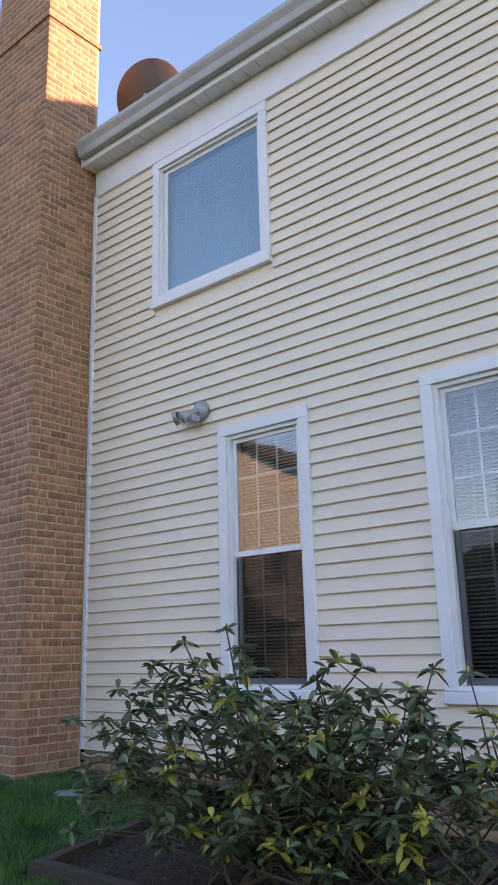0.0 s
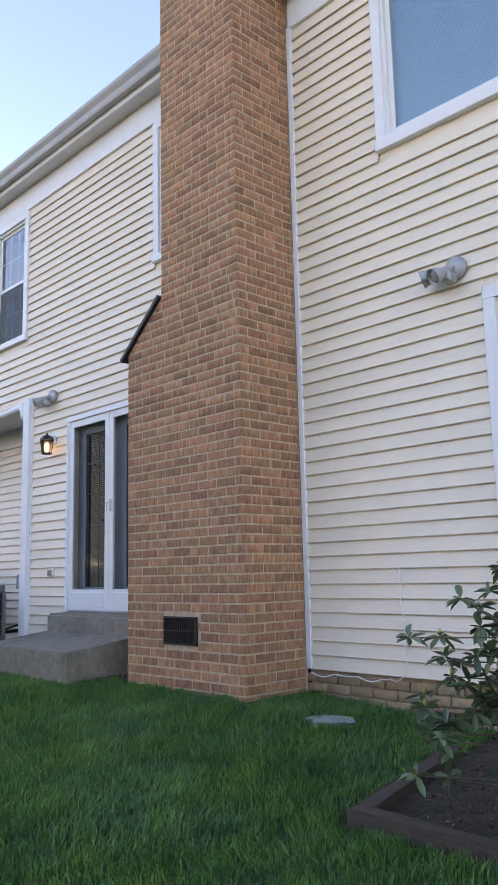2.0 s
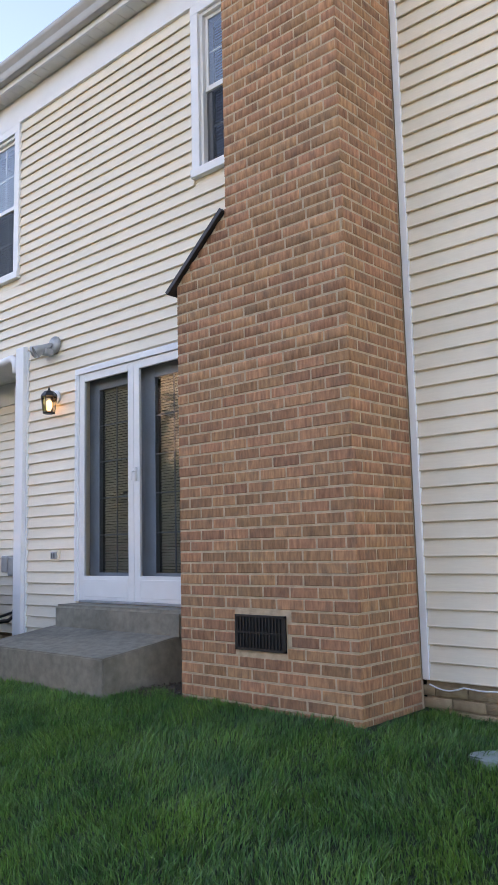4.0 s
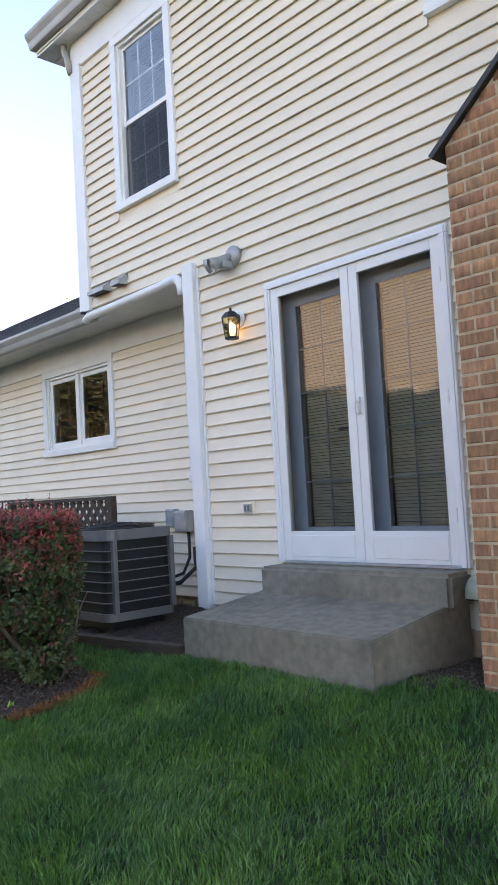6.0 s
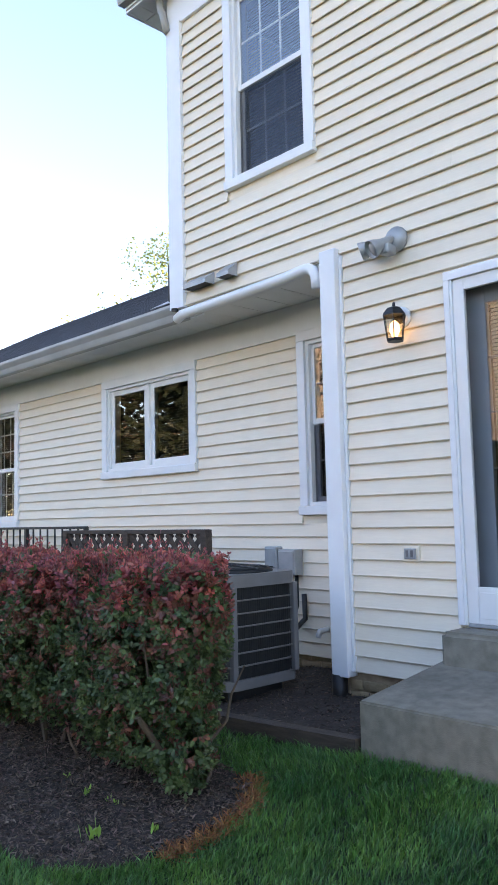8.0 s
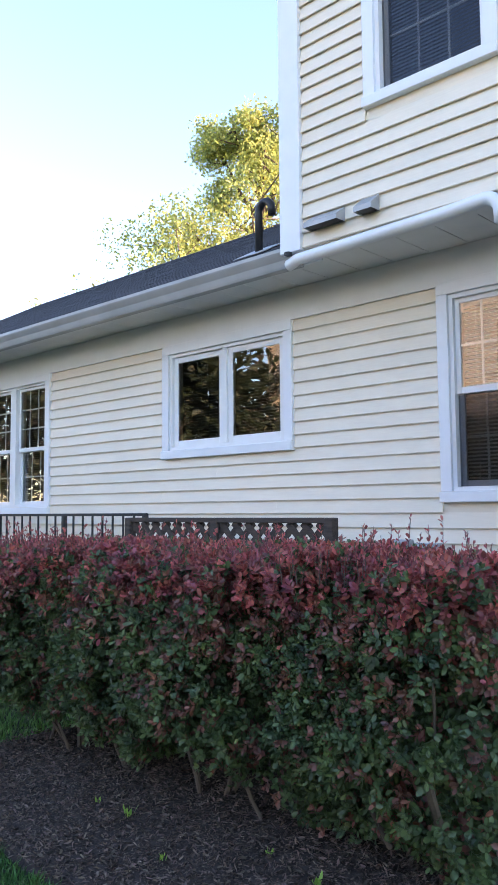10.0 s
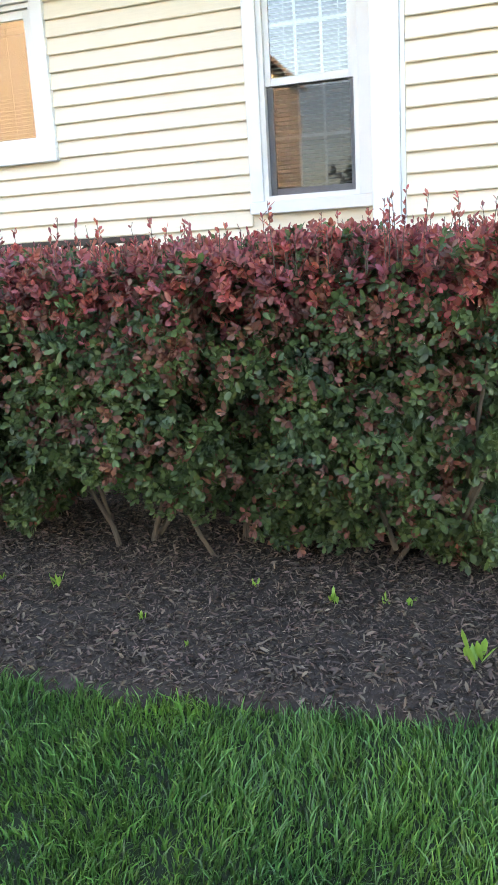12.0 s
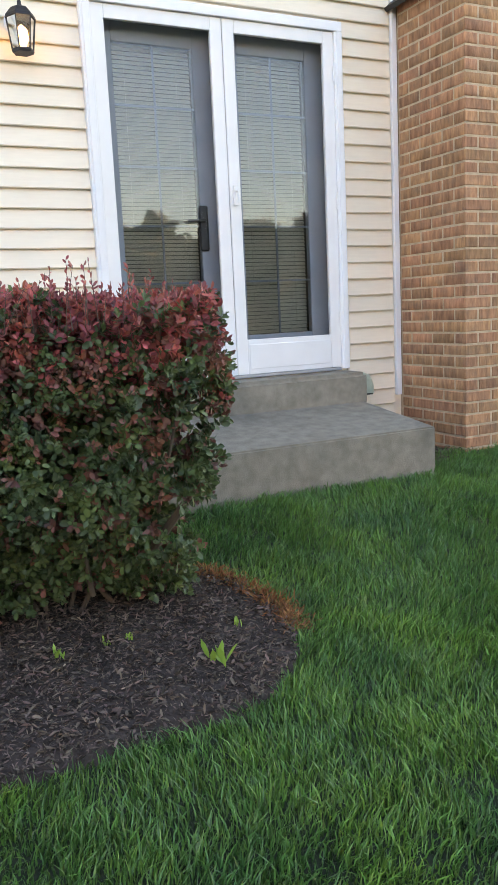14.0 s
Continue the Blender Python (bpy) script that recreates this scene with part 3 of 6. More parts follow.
def chimney_outline(z):
    """Left side of the brickwork at the height z."""
    if z < SH_Z0:
        return CH_X0
    if z > SH_Z1:
        return CH_UP
    return CH_X0 + (CH_UP - CH_X0) * (z - SH_Z0) / (SH_Z1 - SH_Z0)


chimney = thing("chimney", "tall tan brick chimney with a sloped shoulder and iron vent", "chimney")


def chimney_core():
    r = 0.0035
    bm = bmesh.new()
    prof = [(CH_X0 + r, -0.25), (CH_X1 - r, -0.25), (CH_X1 - r, CH_TOP), (CH_UP + r, CH_TOP), (CH_UP + r, SH_Z1), (CH_X0 + r, SH_Z0)]
    f = [bm.verts.new((x, CH_Y0 + r, z)) for x, z in prof]
    b = [bm.verts.new((x, CH_YB, z)) for x, z in prof]
    bm.faces.new(f)
    bm.faces.new(b[::-1])
    for i in range(len(prof)):
        j = (i + 1) % len(prof)
        bm.faces.new((f[i], b[i], b[j], f[j]))
    part("mortar_core", bm, MORTAR, chimney)
    bm = bmesh.new()
    d = Vector((CH_UP - CH_X0, 0, SH_Z1 - SH_Z0)).normalized()
    n = Vector((-d.z, 0, d.x))
    a, c = Vector((CH_X0, 0, SH_Z0)) - d * 0.085, Vector((CH_UP, 0, SH_Z1)) + d * 0.0
    q = []
    for y in (CH_Y0 - 0.035, CH_YB):
        q.append([bm.verts.new((p.x, y, p.z)) for p in (a, c, c + n * 0.03, a + n * 0.03)])
    for i in range(4):
        bm.faces.new((q[0][i], q[0][(i + 1) % 4], q[1][(i + 1) % 4], q[1][i]))
    bm.faces.new(q[0])
    bm.faces.new(q[1][::-1])
    part("shoulder_cap", bm, BLACK, chimney, "dark sloping shoulder flashing")
    # ledge course near the top
    bm = bmesh.new()
    soft_box(bm, CH_UP - 0.02, CH_X1 + 0.02, CH_Y0 - 0.02, CH_YB + 0.02, 7.44, 7.50, 0.006)
    part("ledge", bm, BRICK_J, chimney, "projecting brick ledge")
    bm = bmesh.new()
    soft_box(bm, CH_X1 - 0.002, CH_X1 + 0.012, 4.46, CH_YB + 0.1, 6.07, 6.19, 0.004)
    soft_box(bm, CH_X1 - 0.002, CH_X1 + 0.014, 4.52, CH_YB + 0.1, 6.17, 6.29, 0.004)
    part("step_flashing", bm, BLACK, chimney, "dark roof flashing")


def vent_grille():
    x0, x1, z0, z1, y = -7.098, -6.685, 0.328, 0.546, CH_Y0
    bm = bmesh.new()
    for b in ((x0, x0 + 0.014, z0, z1), (x1 - 0.014, x1, z0, z1), (x0, x1, z1 - 0.014, z1), (x0, x1, z0, z0 + 0.014)):
        box(bm, b[0], b[1], y - 0.012, y + 0.02, b[2], b[3])
    box(bm, x0, x1, y + 0.0, y + 0.006, z0, z1)
    g = part("vent_grille", bm, BLACK, chimney, "black cast iron vent grille")
    for i in range(15):
        x = x0 + 0.02 + i * (x1 - x0 - 0.04) / 14
        bm = bmesh.new()
        box(bm, x - 0.004, x + 0.004, y - 0.010, y + 0.002, z0 + 0.014, z1 - 0.014)
        part("bar", bm, BLACK, g)
    bm = bmesh.new()
    box(bm, x0 + 0.014, x1 - 0.014, y - 0.011, y - 0.002, (z0 + z1) / 2 - 0.005, (z0 + z1) / 2 + 0.005)
    part("cross_bar", bm, BLACK, g)


chimney_core()
vent_grille()


# ---- eaves, gutters and roofs ----
def k_gutter(bm, x0, x1, yb, z0, z1, depth=0.125):
    """An ogee gutter along x, its back at yb."""
    h = z1 - z0
    prof = [(yb, z0), (yb - depth * 0.55, z0), (yb - depth * 0.62, z0 + h * 0.12), (yb - depth * 0.72, z0 + h * 0.42), (yb - depth * 0.95, z0 + h * 0.72), (yb - depth, z0 + h * 0.82), (yb - depth, z1), (yb - depth + 0.014, z1), (yb - depth + 0.014, z0 + h * 0.83), (yb - 0.006, z0 + h * 0.30), (yb - 0.006, z1), (yb, z1)]
    a = [bm.verts.new((x0, y, z)) for y, z in prof]
    b = [bm.verts.new((x1, y, z)) for y, z in prof]
    for i in range(len(prof)):
        j = (i + 1) % len(prof)
        bm.faces.new((a[i], a[j], b[j], b[i]))
    # closed ends
    for x in (x0, x1):
        v = [bm.verts.new((x, y, z)) for y, z in prof[:7] + [prof[10]]]
        bm.faces.new(v)


def soffit(name, x0, x1, y0, y1, z, label, groove=0.25):
    """A backing sheet with grooved panels below it."""
    bm = bmesh.new()
    box(bm, x0, x1, y0, y1, z + 0.0125, z + 0.024)
    back = tagged(part(name, bm, SOFFIT, None), label, "soffit", kind="structure")
    bm = bmesh.new()
    box(bm, 0.003, groove - 0.003, y0, y1, z, z + 0.012)
    me = mesh_of("panel", bm, SOFFIT)
    for k in range(int((x1 - x0) / groove)):
        ob = new("panel", me)
        ob.parent = back
        ob.location = (x0 + k * groove, 0, 0)


soffit("soffit_upper", -12.82, 3.3, 4.48, WALL_Y, EAVE, "vented white soffit under the upper eave", 0.15)
soffit("soffit_lower", -22.4, -10.70, 4.80, WING_Y, 2.965, "white soffit under the wing eave", 0.3)
solid("fascia_upper", [(-12.84, 3.3, 4.455, 4.478, EAVE - 0.01, EAVE + 0.2)], TRIM, "white fascia board under the upper roof", "fascia", "structure")
solid("fascia_lower", [(-22.4, -12.20, 4.775, 4.798, 2.935, 3.05)], TRIM, "white fascia board under the wing roof", "fascia", "structure")
solid("beam_cover", [(-12.18, -10.72, 4.68, 4.798, 2.955, 3.01)], SOFFIT, "grey-white trim under the overhanging storey", "trim", "structure")
solid("frieze_upper", [(-12.45, -7.13, WALL_Y - 0.03, WALL_Y - 0.002, 5.57, EAVE - 0.002), (-6.12, 3.0, WALL_Y - 0.03, WALL_Y - 0.002, 5.57, EAVE - 0.002)], TRIM, "white frieze board below the upper soffit", "trim", "structure")
solid("frieze_wing", [(-22.0, -10.72, WING_Y - 0.03, WING_Y - 0.002, 2.706, 2.963)], TRIM, "white frieze board below the wing soffit", "trim", "structure")


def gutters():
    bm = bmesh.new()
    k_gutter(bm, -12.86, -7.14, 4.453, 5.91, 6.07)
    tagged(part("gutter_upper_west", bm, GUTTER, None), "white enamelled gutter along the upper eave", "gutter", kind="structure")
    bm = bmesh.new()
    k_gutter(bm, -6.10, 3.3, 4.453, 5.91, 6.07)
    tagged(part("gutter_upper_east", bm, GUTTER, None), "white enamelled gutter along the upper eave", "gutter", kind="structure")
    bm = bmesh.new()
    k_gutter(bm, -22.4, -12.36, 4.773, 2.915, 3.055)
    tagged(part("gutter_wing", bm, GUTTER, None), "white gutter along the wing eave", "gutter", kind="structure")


gutters()


def roof_plane(name, x0, x1, y0, y1, z0, z1, label, course=0.145, tabs=0.30, stop=99):
    """Shingled slope rising with y: a deck, and overlapping courses of tabs on its lower part."""
    bm = bmesh.new()
    box(bm, x0, x1, 0, 1, -0.03, 0)
    s = (z1 - z0) / (y1 - y0)
    for v in bm.verts:
        t = v.co.y
        v.co.y = y0 + (y1 - y0) * t
        v.co.z += z0 + s * (v.co.y - y0)
    n = int((y1 - y0) * math.hypot(1, s) / course)
    run = course / math.hypot(1, s)
    rnd = random.Random(5)
    for k in range(min(n, stop)):
        ya = y0 + k * run - 0.01
        x = x0 + (k % 2) * tabs / 2 - tabs
        while x < x1:
            a, b = max(x, x0), min(x + tabs - 0.006, x1)
            if b - a > 0.01:
                lift = 0.006 + rnd.random() * 0.003
                za = z0 + s * (ya - y0)
                yb = ya + run * 1.1
                zb = z0 + s * (yb - y0)
                v = [bm.verts.new(p) for p in ((a, ya, za + lift), (b, ya, za + lift), (b, yb, zb + 0.002), (a, yb, zb + 0.002), (a, ya, za - 0.002), (b, ya, za - 0.002))]
                bm.faces.new(v[:4])
                bm.faces.new((v[4], v[5], v[1], v[0]))
            x += tabs
    ob = part(name, bm, SHINGLE, None)
    tagged(ob, label, "roof", kind="structure")


WR = 0.538
roof_plane("roof_wing", -22.4, -12.32, 4.72, 8.9, 3.05, 3.05 + WR * 4.18, "dark asphalt shingle roof of the low wing")
roof_plane("roof_wing_back", -22.4, -12.32, 13.7, 8.9, 2.9, 3.05 + WR * 4.18, "dark asphalt shingle roof on the street side", stop=0)
UR = 0.553
roof_plane("roof_upper_west", -12.84, -7.13, 4.44, 9.0, 6.08, 6.08 + UR * 4.56, "dark asphalt shingle roof over the upper storey", stop=8)
roof_plane("roof_upper_east", -6.11, 3.3, 4.44, 9.0, 6.08, 6.08 + UR * 4.56, "dark asphalt shingle roof over the upper storey", stop=8)
roof_plane("roof_upper_mid", -7.13, -6.11, 4.67, 9.0, 6.08 + UR * 0.23, 6.08 + UR * 4.56, "dark asphalt shingle roof behind the chimney", stop=4)
roof_plane("roof_upper_back", -12.84, 3.3, 13.7, 9.0, 6.08, 6.08 + UR * 4.56, "dark asphalt shingle roof on the street side", stop=0)


def gable(name, x, y0, y1, ym, z0, z1, label):
    bm = bmesh.new()
    q = [[bm.verts.new((xx, y, z)) for y, z in ((y0, z0), (y1, z0), (ym, z1))] for xx in (x, x + 0.16)]
    bm.faces.new(q[0])
    bm.faces.new(q[1][::-1])
    for i in range(3):
        bm.faces.new((q[0][i], q[0][(i + 1) % 3], q[1][(i + 1) % 3], q[1][i]))
    tagged(part(name, bm, SIDING, None), label, "wall", kind="structure")


gable("wall_west_gable", -12.385, 4.68, 13.36, 9.0, EAVE + 0.035, 8.40, "cream sided gable wall")
gable("wall_east_gable", 2.84, 4.5, 13.36, 9.0, EAVE, 8.40, "cream sided gable wall")
gable("wall_wing_gable", -22.16, 5.4, 13.36, 8.9, 2.98, 5.15, "cream sided gable wall of the wing")
# boxed return at the west end of the upper eave
solid("eave_return", [(-12.82, -12.34, 4.67, 5.1, EAVE - 0.002, EAVE + 0.012), (-12.82, -12.28, 4.44, 5.1, EAVE + 0.013, EAVE + 0.03), (-12.85, -12.822, 4.48, 5.1, EAVE - 0.004, EAVE + 0.21)], SOFFIT, "grey boxed end of the upper eave", "soffit", "structure")

# ---- corner boards and J strips ----
solid("corner_board_upper", [(-12.45, -12.262, WALL_Y - 0.045, WALL_Y - 0.001, 2.99, 5.588), (-12.45, -12.39, WALL_Y - 0.001, WALL_Y + 0.12, 2.99, 5.588)], TRIM, "white corner board of the upper storey", "trim", "structure", r=0.004)
solid("corner_strip_chimney", [(CH_X1 + 0.006, CH_X1 + 0.052, WALL_Y - 0.03, WALL_Y - 0.001, 0.14, 5.588)], TRIM, "narrow white strip between brick and siding", "trim", "structure", r=0.003)
solid("corner_strip_chimney_west", [(CH_X0 - 0.045, CH_X0 - 0.005, WALL_Y - 0.03, WALL_Y - 0.001, 0.30, 2.86)], TRIM, "narrow white strip between siding and brick", "trim", "structure", r=0.003)


def downspout():
    t = thing("corner_downspout", "white boxed downspout down the house corner", "downspout")
    bm = bmesh.new()
    soft_box(bm, -10.695, -10.552, WALL_Y - 0.07, WALL_Y + 0.05, 0.10, 3.045, 0.008, 3)
    soft_box(bm, -10.550, -10.527, WALL_Y - 0.03, WALL_Y - 0.001, 0.14, 2.99, 0.003)
    part("box_cover", bm, TRIM, t)
    bm = bmesh.new()
    y, z, r = 4.635, 2.93, 0.042
    pts = [(-12.40, y + 0.02, z - 0.02), (-12.30, y, z)] + [(-12.3 + i * 0.2, y, z + 0.004 * i) for i in range(1, 7)]
    cx, cz = -10.86, z - 0.09 + 0.03
    pts += [(cx + 0.10 * math.sin(a), y, cz + 0.10 * math.cos(a)) for a in np.linspace(0.0, math.pi / 2, 6)]
    pts += [(cx + 0.10, y + 0.005, cz - 0.06)]
    tube(bm, pts, r, 12)
    part("pipe", bm, TRIM, t, "white pipe under the overhang", True)
    bm = bmesh.new()
    tube(bm, [(-12.36, 4.60, 2.965), (-12.36, 4.60, 2.985)], 0.03, 8)
    part("outlet_collar", bm, BLACK, t)
    bm = bmesh.new()
    tube(bm, [(-10.66, WALL_Y - 0.03, 0.11), (-10.66, WALL_Y - 0.03, -0.02), (-10.67, WALL_Y - 0.05, -0.12)], 0.055, 10)
    part("drain_boot", bm, BLACK, t, "black plastic drain pipe", True)
    bm = bmesh.new()
    tube(bm, [(-12.49, 4.58, EAVE + 0.01), (-12.49, 4.585, EAVE - 0.07), (-12.47, 4.60, EAVE - 0.14), (-12.42, 4.61, 5.53)], 0.034, 8)
    part("gutter_elbow", bm, GUTTER, t, "", True)


downspout()


# ---- lights and fixtures on the walls ----
def floodlight(name, x, z):
    t = thing(name, "grey twin floodlight with a motion sensor on siding", "floodlight", "floodlights")
    y = WALL_Y - 0.022
    m = pose(x, y, z, 90)
    bm = bmesh.new()
    lathe(bm, [(0.085, 0), (0.085, 0.022), (0.068, 0.042), (0.04, 0.05)], 20, m)
    part("base_plate", bm, GALV, t, "", True)
    for off, d in ((-0.045, Vector((-0.95, -0.50, -0.34))), (0.0, Vector((-0.42, -0.85, -0.52)))):
        d.normalize()
        p0 = Vector((x + off, y - 0.045, z))
        rot = Matrix.Translation(p0) @ d.to_track_quat('Z', 'Y').to_matrix().to_4x4()
        bm = bmesh.new()
        lathe(bm, [(0.018, 0), (0.026, 0.02), (0.034, 0.07), (0.038, 0.10), (0.054, 0.145), (0.063, 0.185), (0.060, 0.187), (0.050, 0.16), (0.020, 0.13)], 20, rot)
        h = part("lamp_head", bm, GALV, t, "", True)
        bm = bmesh.new()
        lathe(bm, [(0.012, 0.132), (0.046, 0.150), (0.051, 0.163), (0.030, 0.176)], 20, rot)
        part("lens", bm, FROST, h, "frosted lamp lens", True)
    bm = bmesh.new()
    soft_box(bm, x - 0.06, x + 0.02, y - 0.13, y - 0.03, z - 0.115, z - 0.045, 0.016, 3)
    part("sensor", bm, GALV, t)


floodlight("floodlight", -4.63, 2.91)
floodlight("floodlight", -10.05, 2.97)


def lantern(x, z):
    t = thing("wall_lantern", "black wall lantern with glass panes, lit", "lamp")
    y = WALL_Y - 0.022
    bm = bmesh.new()
    lathe(bm, [(0.07, 0), (0.07, 0.016), (0.05, 0.022)], 24, pose(x, y, z, 90))
    part("mounting_block", bm, TRIM, t, "round white mounting block", True)
    bm = bmesh.new()
    lathe(bm, [(0.045, 0.02), (0.04, 0.04), (0.02, 0.055)], 20, pose(x, y, z, 90))
    tube(bm, [(x, y - 0.03, z), (x, y - 0.06, z + 0.03), (x, y - 0.085, z + 0.045)], 0.011, 8)
    part("arm", bm, BLACK, t, "", True)
    c = (x, y - 0.085)
    bm = bmesh.new()
    lathe(bm, [(0.080, z + 0.0), (0.074, z + 0.016), (0.046, z + 0.05), (0.012, z + 0.062), (0.01, z + 0.085), (0.004, z + 0.09)], 6, pose(c[0], c[1], 0))
    part("roof", bm, BLACK, t)
    bm = bmesh.new()
    lathe(bm, [(0.054, z - 0.168), (0.058, z - 0.157), (0.058, z - 0.15)], 6, pose(c[0], c[1], 0))
    part("base", bm, BLACK, t)
    for i in range(6):
        a = math.pi * i / 3
        bm = bmesh.new()
        tube(bm, [(c[0] + 0.074 * math.cos(a), c[1] + 0.074 * math.sin(a), z), (c[0] + 0.054 * math.cos(a), c[1] + 0.054 * math.sin(a), z - 0.155)], 0.0035, 5)
        part("upright", bm, BLACK, t)
        b = a + math.pi / 3
        bm = bmesh.new()
        v = [bm.verts.new((c[0] + r * math.cos(q), c[1] + r * math.sin(q), zz)) for r, q, zz in ((0.072, a, z), (0.072, b, z), (0.053, b, z - 0.153), (0.053, a, z - 0.153))]
        bm.faces.new(v)
        part("pane", bm, GLASS_W, t, "clear lantern pane").visible_shadow = False
    bm = bmesh.new()
    lathe(bm, [(0.012, z - 0.148), (0.018, z - 0.135), (0.036, z - 0.095), (0.030, z - 0.055), (0.006, z - 0.03)], 14, pose(c[0], c[1], 0))
    part("bulb", bm, BULB, t, "glowing warm bulb", True)


lantern(-10.035, 2.445)


def wall_outlet(x, z):
    t = thing("outdoor_outlet", "white outdoor outlet with a grey cover", "outlet")
    bm = bmesh.new()
    soft_box(bm, x - 0.06, x + 0.06, WALL_Y - 0.034, WALL_Y - 0.012, z - 0.05, z + 0.05, 0.006)
    part("block", bm, SIDING, t)
    bm = bmesh.new()
    soft_box(bm, x - 0.042, x + 0.042, WALL_Y - 0.05, WALL_Y - 0.034, z - 0.033, z + 0.033, 0.004)
    part("cover", bm, GALV, t)
    for s in (-0.018, 0.018):
        bm = bmesh.new()
        soft_box(bm, x + s - 0.010, x + s + 0.010, WALL_Y - 0.054, WALL_Y - 0.05, z - 0.022, z + 0.022, 0.0015)
        part("flap", bm, AC_GREY, t)


wall_outlet(-10.035, 0.928)


def hood(x0, x1, z0, z1, label):
    t = thing("vent_hood", label, "vent")
    y = WALL_Y - 0.02
    bm = bmesh.new()
    v = [bm.verts.new(p) for p in ((x0, y, z1), (x1, y, z1), (x1, y - 0.10, z0 + 0.035), (x0, y - 0.10, z0 + 0.035), (x0, y, z0), (x1, y, z0), (x1, y - 0.10, z0), (x0, y - 0.10, z0))]
    for f in ((0, 1, 2, 3), (3, 2, 6, 7), (1, 5, 6, 2), (0, 3, 7, 4), (0, 4, 5, 1)):
        bm.faces.new([v[i] for i in f])
    part("cover", bm, GALV, t)
    bm = bmesh.new()
    box(bm, x0 + 0.01, x1 - 0.01, y - 0.085, y - 0.004, z0 + 0.006, z0 + 0.012)
    part("flap", bm, BLACK, t)


hood(-12.17, -11.88, 3.10, 3.205, "wide grey metal vent hood on siding")
hood(-11.74, -11.60, 3.10, 3.215, "small grey metal vent hood on siding")


def wing_boxes():
    t = thing("disconnect_box", "grey electrical disconnect boxes with black conduit", "electrical box")
    y = WING_Y - 0.02
    for a, b, c, d, e in ((-11.95, -11.80, 0.74, 0.93, 0.07), (-11.76, -11.57, 0.70, 0.91, 0.10)):
        bm = bmesh.new()
        soft_box(bm, a, b, y - e, y, c, d, 0.008)
        soft_box(bm, a + 0.012, b - 0.012, y - e - 0.008, y - e, c + 0.015, d - 0.015, 0.004)
        part("box", bm, GALV, t)
    bm = bmesh.new()
    tube(bm, [(-11.60, y - 0.05, 0.70), (-11.60, y - 0.05, 0.45), (-11.62, y - 0.12, 0.30), (-11.66, y - 0.35, 0.24), (-11.66, y - 0.6, 0.26)], 0.016, 8)
    part("conduit", bm, BLACK, t, "black flexible conduit", True)
    bm = bmesh.new()
    tube(bm, [(-11.54, y - 0.03, 0.55), (-11.535, y - 0.03, 0.35), (-11.57, y - 0.2, 0.22), (-11.64, y - 0.55, 0.2)], 0.022, 8)
    part("pipe_insulation", bm, BLACK, t, "black insulated refrigerant pipe", True)
    t = thing("wall_valve", "grey dryer outlet and tap on siding", "vent")
    bm = bmesh.new()
    soft_box(bm, -11.20, -11.08, y - 0.09, y, 0.22, 0.33, 0.01)
    part("cover", bm, GALV, t)
    bm = bmesh.new()
    tube(bm, [(-11.32, y, 0.28), (-11.32, y - 0.10, 0.275), (-11.32, y - 0.12, 0.23)], 0.022, 10)
    part("spout", bm, VINYL, t, "", True)


wing_boxes()


def cable_run():
    t = thing("wall_cable", "thin pale cable hanging on siding and along the brick", "cable")
    bm = bmesh.new()
    y = WALL_Y - 0.028
    tube(bm, [(-5.255, y, 0.86), (-5.245, y - 0.01, 0.885), (-5.235, y - 0.004, 0.86), (-5.24, y, 0.66), (-5.215, y - 0.006, 0.52), (-5.22, y, 0.38), (-5.205, y - 0.008, 0.24), (-5.225, y - 0.008, 0.155), (-5.29, y - 0.012, 0.108), (-5.36, y - 0.012, 0.118)], 0.0042, 6)
    part("hanging_end", bm, VINYL, t)
    bm = bmesh.new()
    tube(bm, [(CH_X1 + 0.06 + 0.045 * i, y - 0.012, 0.118 - 0.028 * abs(math.sin(i * 0.62)) * (1 if i % 10 < 6 else 0.3)) for i in range(17)], 0.005, 6)
    part("low_run", bm, VINYL, t)


cable_run()


def dish():
    t = thing("satellite_dish", "brown satellite dish on the roof behind the gutter", "dish")
    c = Vector((-5.76, 5.0, 6.86))
    d = Vector((-0.35, 0.85, 0.35)).normalized()
    rot = Matrix.Translation(c) @ d.to_track_quat('Z', 'Y').to_matrix().to_4x4()
    bm = bmesh.new()
    prof = [(r, 0.16 * (r / 0.5) ** 2) for r in (0.02, 0.10, 0.18, 0.26, 0.34, 0.40)]
    lathe(bm, prof + [(0.41, 0.11)] + [(r, z + 0.012) for r, z in prof[::-1]], 40, rot)
    part("reflector", bm, DISH, t, "", True)
    bm = bmesh.new()
    tube(bm, [c - d * 0.02 + Vector((0, 0, -0.02)), c - d * 0.1 + Vector((0, 0, -0.2)), Vector((c.x, c.y - 0.1, 6.27))], 0.025, 10)
    part("mast", bm, GALV, t, "", True)


dish()


